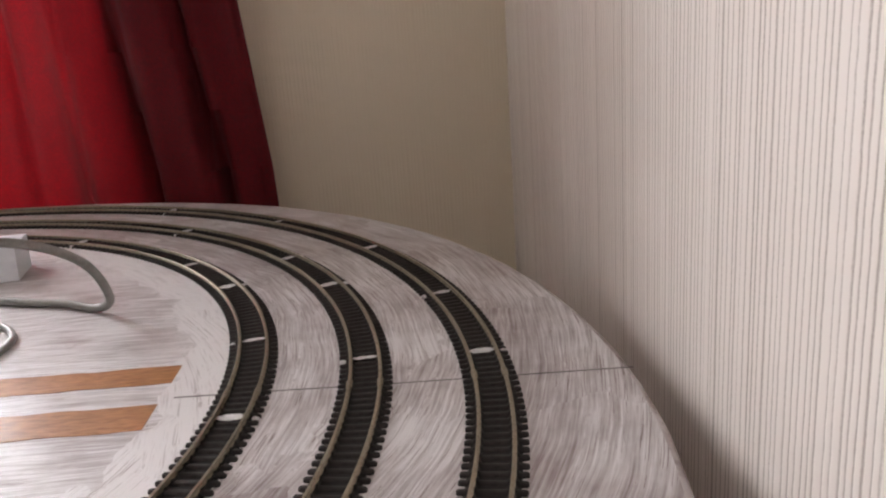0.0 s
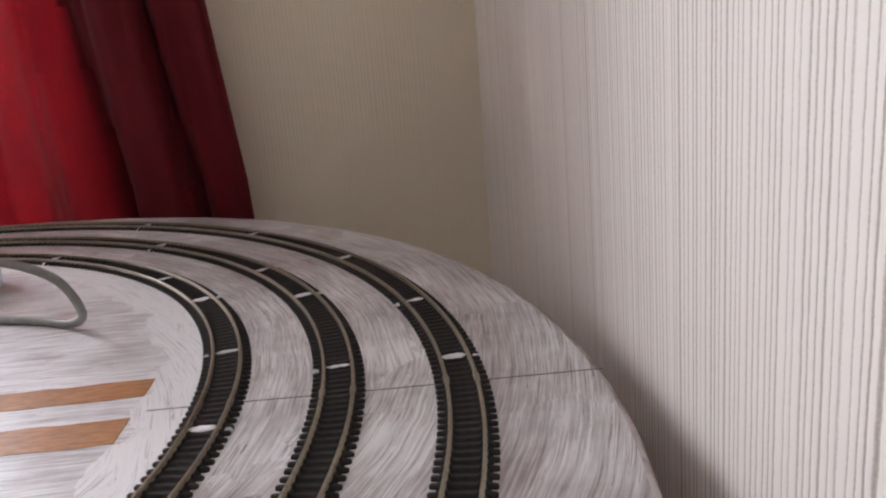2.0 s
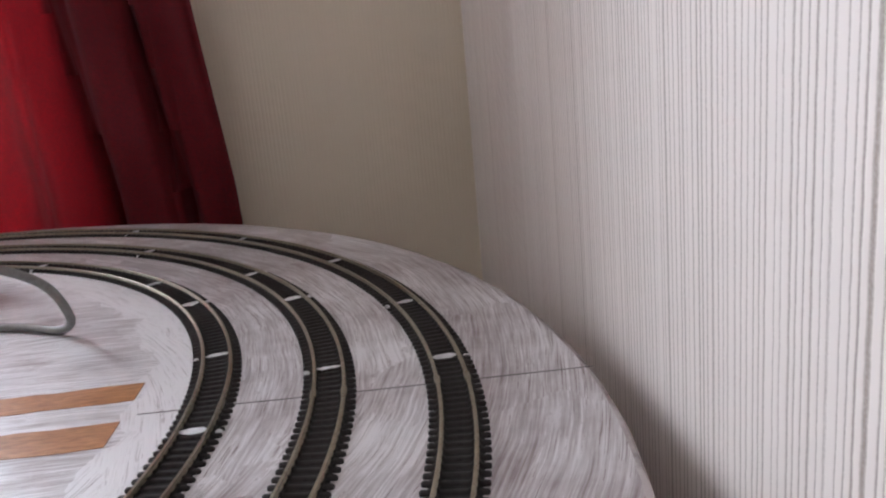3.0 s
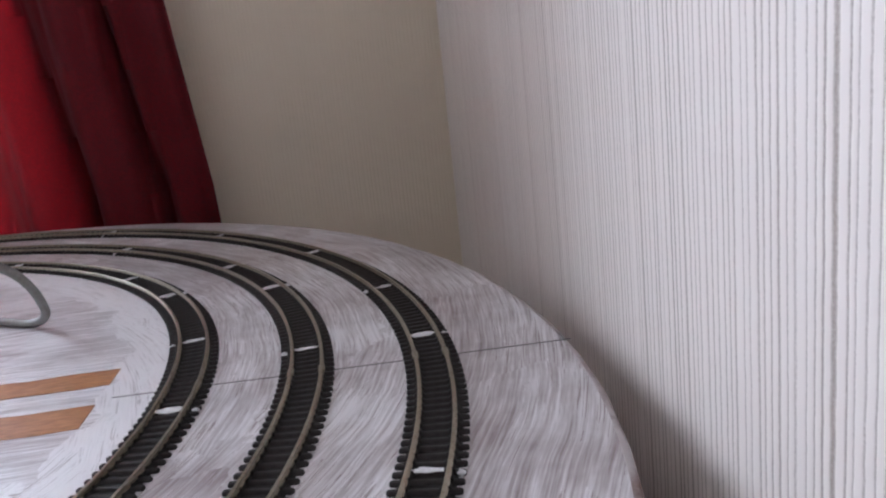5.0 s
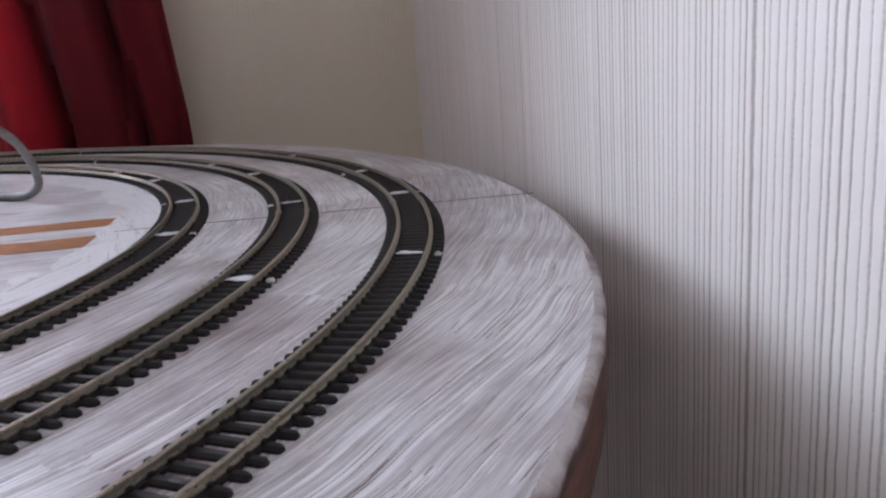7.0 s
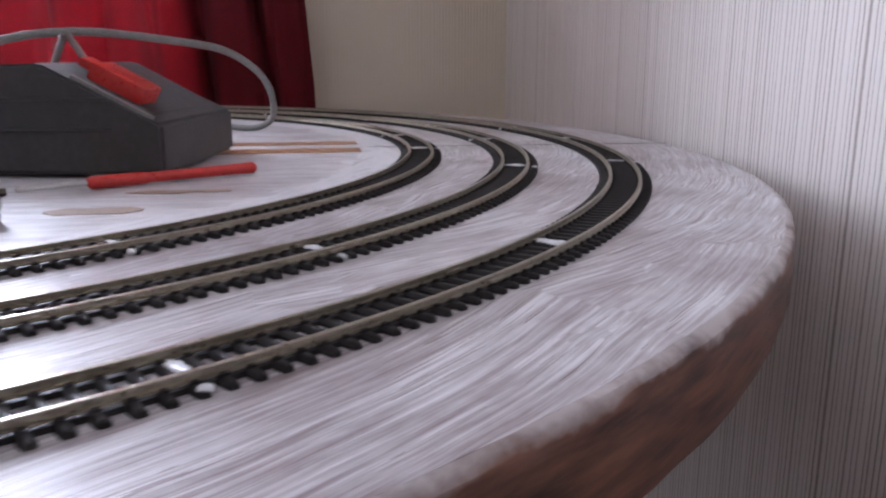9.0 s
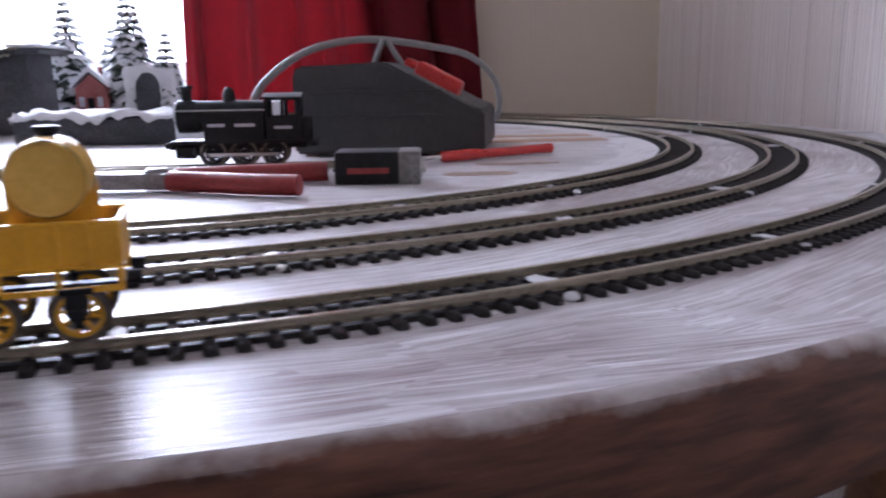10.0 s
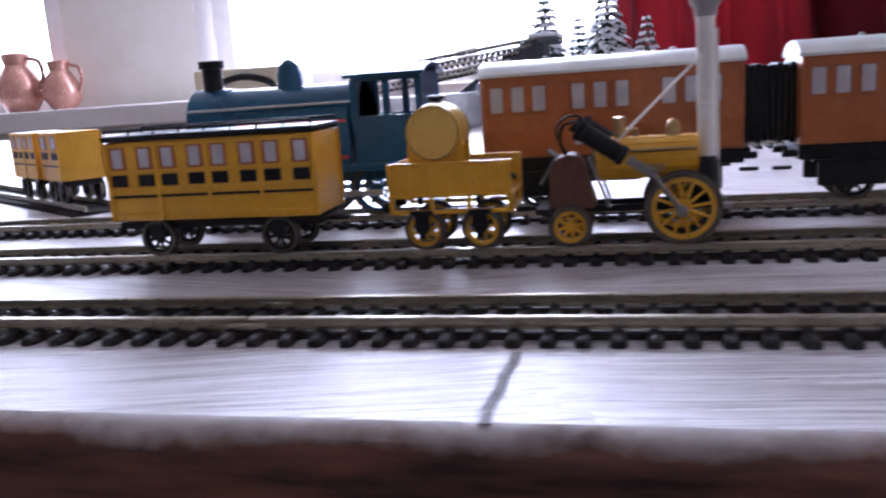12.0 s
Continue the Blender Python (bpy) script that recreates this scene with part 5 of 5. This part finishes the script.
def fir_needles(bm, x, y, z0, z1, r, snow, seed):
    """Tiers of drooping boughs made of many small sprays."""
    rng = random.Random(seed)
    h = z1 - z0
    tiers = max(6, int(h / 0.009))
    for t in range(tiers):
        f = t / tiers
        zt, rt = z0 + h * (0.10 + 0.88 * f), r * (1 - f) ** 0.85 + 0.003
        count = int(9 + 16 * (1 - f))
        for k in range(count):
            a = math.tau * k / count + rng.uniform(-0.2, 0.2)
            reach = rt * rng.uniform(0.72, 1.08)
            d = Vector((math.cos(a), math.sin(a), -0.45 + rng.uniform(-0.15, 0.1)))
            side = Vector((-math.sin(a), math.cos(a), 0))
            base, tip = Vector((x, y, zt)), Vector((x, y, zt)) + d * reach
            if snow:
                base, tip = base.lerp(tip, 0.42) + Vector((0, 0, 0.0022)), base.lerp(tip, 0.96) + Vector((0, 0, 0.0016))
                if rng.random() < 0.05:
                    continue
            w = reach * (0.22 if not snow else 0.25)
            mid = base.lerp(tip, 0.55) + Vector((0, 0, 0.0015))
            vs = [bm.verts.new(p) for p in (base, mid + side * w, tip, mid - side * w, mid + Vector((0, 0, 0.0022)), mid - Vector((0, 0, 0.002)))]
            for i, j in ((0, 1), (1, 2), (2, 3), (3, 0)):
                bm.faces.new((vs[i], vs[j], vs[4]))
                bm.faces.new((vs[j], vs[i], vs[5]))


def fir_tree(x, y, z1, r, seed):
    ob = thing("fir_tree", "small frosted model fir tree with snowy boughs", "model tree", "snowy fir trees")
    part("trunk", made(rod, (x, y, 0.006), (x, y, z1 - 0.01), 0.004, 0.0008, 8), LEG_WOOD, ob)
    part("crown", made(fir_needles, x, y, 0.02, z1, r, False, seed), GREEN_LEAF, ob, "dark green boughs")
    part("snow", made(fir_needles, x, y, 0.02, z1, r, True, seed), SNOW, ob, "white snow on the boughs")


village_base = thing("winter_landscape", "snow-covered ground of a model winter village", "display base")
part("snow_ground", made(rock_base, (-0.155, 0.36), (0.26, 0.17, 0.014), 3.0), SNOW, village_base, "lumpy white snow ground")
for n, (x, y, z1, r) in enumerate(((-0.190, 0.36, 0.162, 0.046), (-0.112, 0.355, 0.175, 0.048), (-0.064, 0.335, 0.120, 0.028), (-0.150, 0.41, 0.130, 0.036))):
    fir_tree(x, y, z1, r, 20 + n)


def cottage(x, y, w, d, h, wall, seed):
    """A small winter house: walls, snowy pitched roof, door, windows and chimney."""
    ob = thing("model_cottage", "tiny red winter cottage with a snow-laden roof", "model house", "village cottages")
    part("wall", made(box, (x, y, 0.010 + h / 2), (w, d, h), None, 0.001), wall, ob)
    bm = bmesh.new()
    prism(bm, [(x - w * 0.62, 0.009 + h), (x, 0.009 + h + w * 0.52), (x + w * 0.62, 0.009 + h), (x + w * 0.62, 0.014 + h), (x, 0.016 + h + w * 0.52), (x - w * 0.62, 0.014 + h)], y - d * 0.58, y + d * 0.58)
    part("roof", bm, SNOW, ob, "white snow roof")
    prism_bm = bmesh.new()
    prism(prism_bm, [(x - w * 0.49, 0.009 + h), (x + w * 0.49, 0.009 + h), (x, 0.009 + h + w * 0.44)], y - d * 0.5, y + d * 0.5)
    part("gable", prism_bm, wall, ob)
    part("door", made(box, (x, y - d / 2 - 0.0004, 0.010 + h * 0.35), (w * 0.2, 0.0012, h * 0.62)), BLACK, ob)
    for dx in (-0.3, 0.3):
        part("window", made(box, (x + dx * w, y - d / 2 - 0.0004, 0.010 + h * 0.55), (w * 0.18, 0.0012, h * 0.3)), PANE, ob)
    part("chimney", made(box, (x + w * 0.25, y, 0.012 + h + w * 0.42), (w * 0.12, w * 0.12, w * 0.34), None, 0.0006), wall, ob)


cottage(-0.150, 0.325, 0.036, 0.030, 0.040, PINK, 1)


def snow_house():
    """A snow-laden stone building with a dark arched doorway."""
    ob = thing("model_building", "snow-laden model building with a dark arched doorway", "model house", "village cottages")
    bm = bmesh.new()
    box(bm, (-0.082, 0.335, 0.040), (0.064, 0.034, 0.066), None, 0.006)
    bmesh.ops.subdivide_edges(bm, edges=bm.edges, cuts=3, use_grid_fill=True)
    soft_noise(bm, 0.006, 60)
    part("wall", bm, SNOW, ob, "lumpy white snow-covered walls")
    arch = [(-0.097, 0.012), (-0.069, 0.012), (-0.069, 0.046)] + [(-0.083 + 0.014 * math.cos(a), 0.046 + 0.020 * math.sin(a)) for a in (k * math.pi / 10 for k in range(1, 10))] + [(-0.097, 0.046)]
    part("doorway", made(prism, arch, 0.3105, 0.325), SLATE, ob, "dark arched doorway")


snow_house()


def lean_house():
    """A dark model shed with one broad sloping roof."""
    ob = thing("model_shed", "dark purple-grey model shed with a broad sloping roof", "model house", at=Matrix.Translation((0.034, 0, 0)))
    part("wall", made(box, (-0.247, 0.24, 0.028), (0.075, 0.07, 0.056), None, 0.001), SLATE, ob)
    bm = bmesh.new()
    prism(bm, [(-0.312, 0.036), (-0.228, 0.092), (-0.196, 0.092), (-0.196, 0.086), (-0.230, 0.086), (-0.310, 0.031)], 0.195, 0.285)
    part("roof", bm, SLATE, ob, "sloping slate roof")
    part("gable", made(prism, [(-0.284, 0.05), (-0.212, 0.05), (-0.212, 0.087), (-0.232, 0.085)], 0.206, 0.274), SLATE, ob)
    part("snow_edge", made(box, (-0.212, 0.24, 0.0945), (0.034, 0.092, 0.004), None, 0.0015), SNOW, ob)


lean_house()

# a heap of spare track pieces on a pale box
carton("card_box", "pale card box under a heap of spare track pieces", (-0.325, 0.19, 0), (0.15, 0.09, 0.038), -6, PAPER_WHITE)
for n in range(5):
    ob = thing("spare_track", "loose spare piece of black model track in a heap", "model track", "spare track pieces",
               at=Matrix.Translation((-0.305 + 0.012 * n, 0.17 + 0.012 * (n % 2), 0.050 + 0.0072 * n)) @ Matrix.Rotation(radians(-6 + 7 * n), 4, "Z") @ Matrix.Rotation(radians(-7), 4, "Y"))
    for side in (-1, 1):
        part("rail", made(sweep, [(-0.08, side * GAUGE / 2, SLEEPER_H), (0.08, side * GAUGE / 2, SLEEPER_H)], RAIL_SECTION), RAIL, ob)
    for k in range(25):
        sl = new("sleeper", SLEEPER_MESH)
        sl.location = (-0.076 + k * 0.0063, 0, 0)
        sl.parent = ob


# ---- ornaments on the window sill ----
def jug(x, y, z, s, label):
    ob = thing("glazed_jug", label, "ornament", "sill ornaments")
    part("vessel", made(lathe, (x, y, z), (0, 0, 1), [(0, 0.030 * s), (0.004 * s, 0.034 * s), (0.03 * s, 0.050 * s), (0.06 * s, 0.052 * s), (0.09 * s, 0.036 * s), (0.105 * s, 0.026 * s), (0.13 * s, 0.031 * s), (0.132 * s, 0.028 * s), (0.11 * s, 0.022 * s)], 28), COPPER, ob)
    part("handle", made(sweep, smooth_line([(x + 0.028 * s, y, z + 0.12 * s), (x + 0.06 * s, y, z + 0.11 * s), (x + 0.066 * s, y, z + 0.075 * s), (x + 0.048 * s, y, z + 0.045 * s)]), circle_section(0.005 * s, 8)), COPPER, ob)


jug(-1.66, 1.19, SILL_Z, 1.15, "shiny pinkish-brown glazed jug on the window sill")
jug(-1.54, 1.20, SILL_Z, 0.95, "smaller pinkish-brown glazed jug on the window sill")
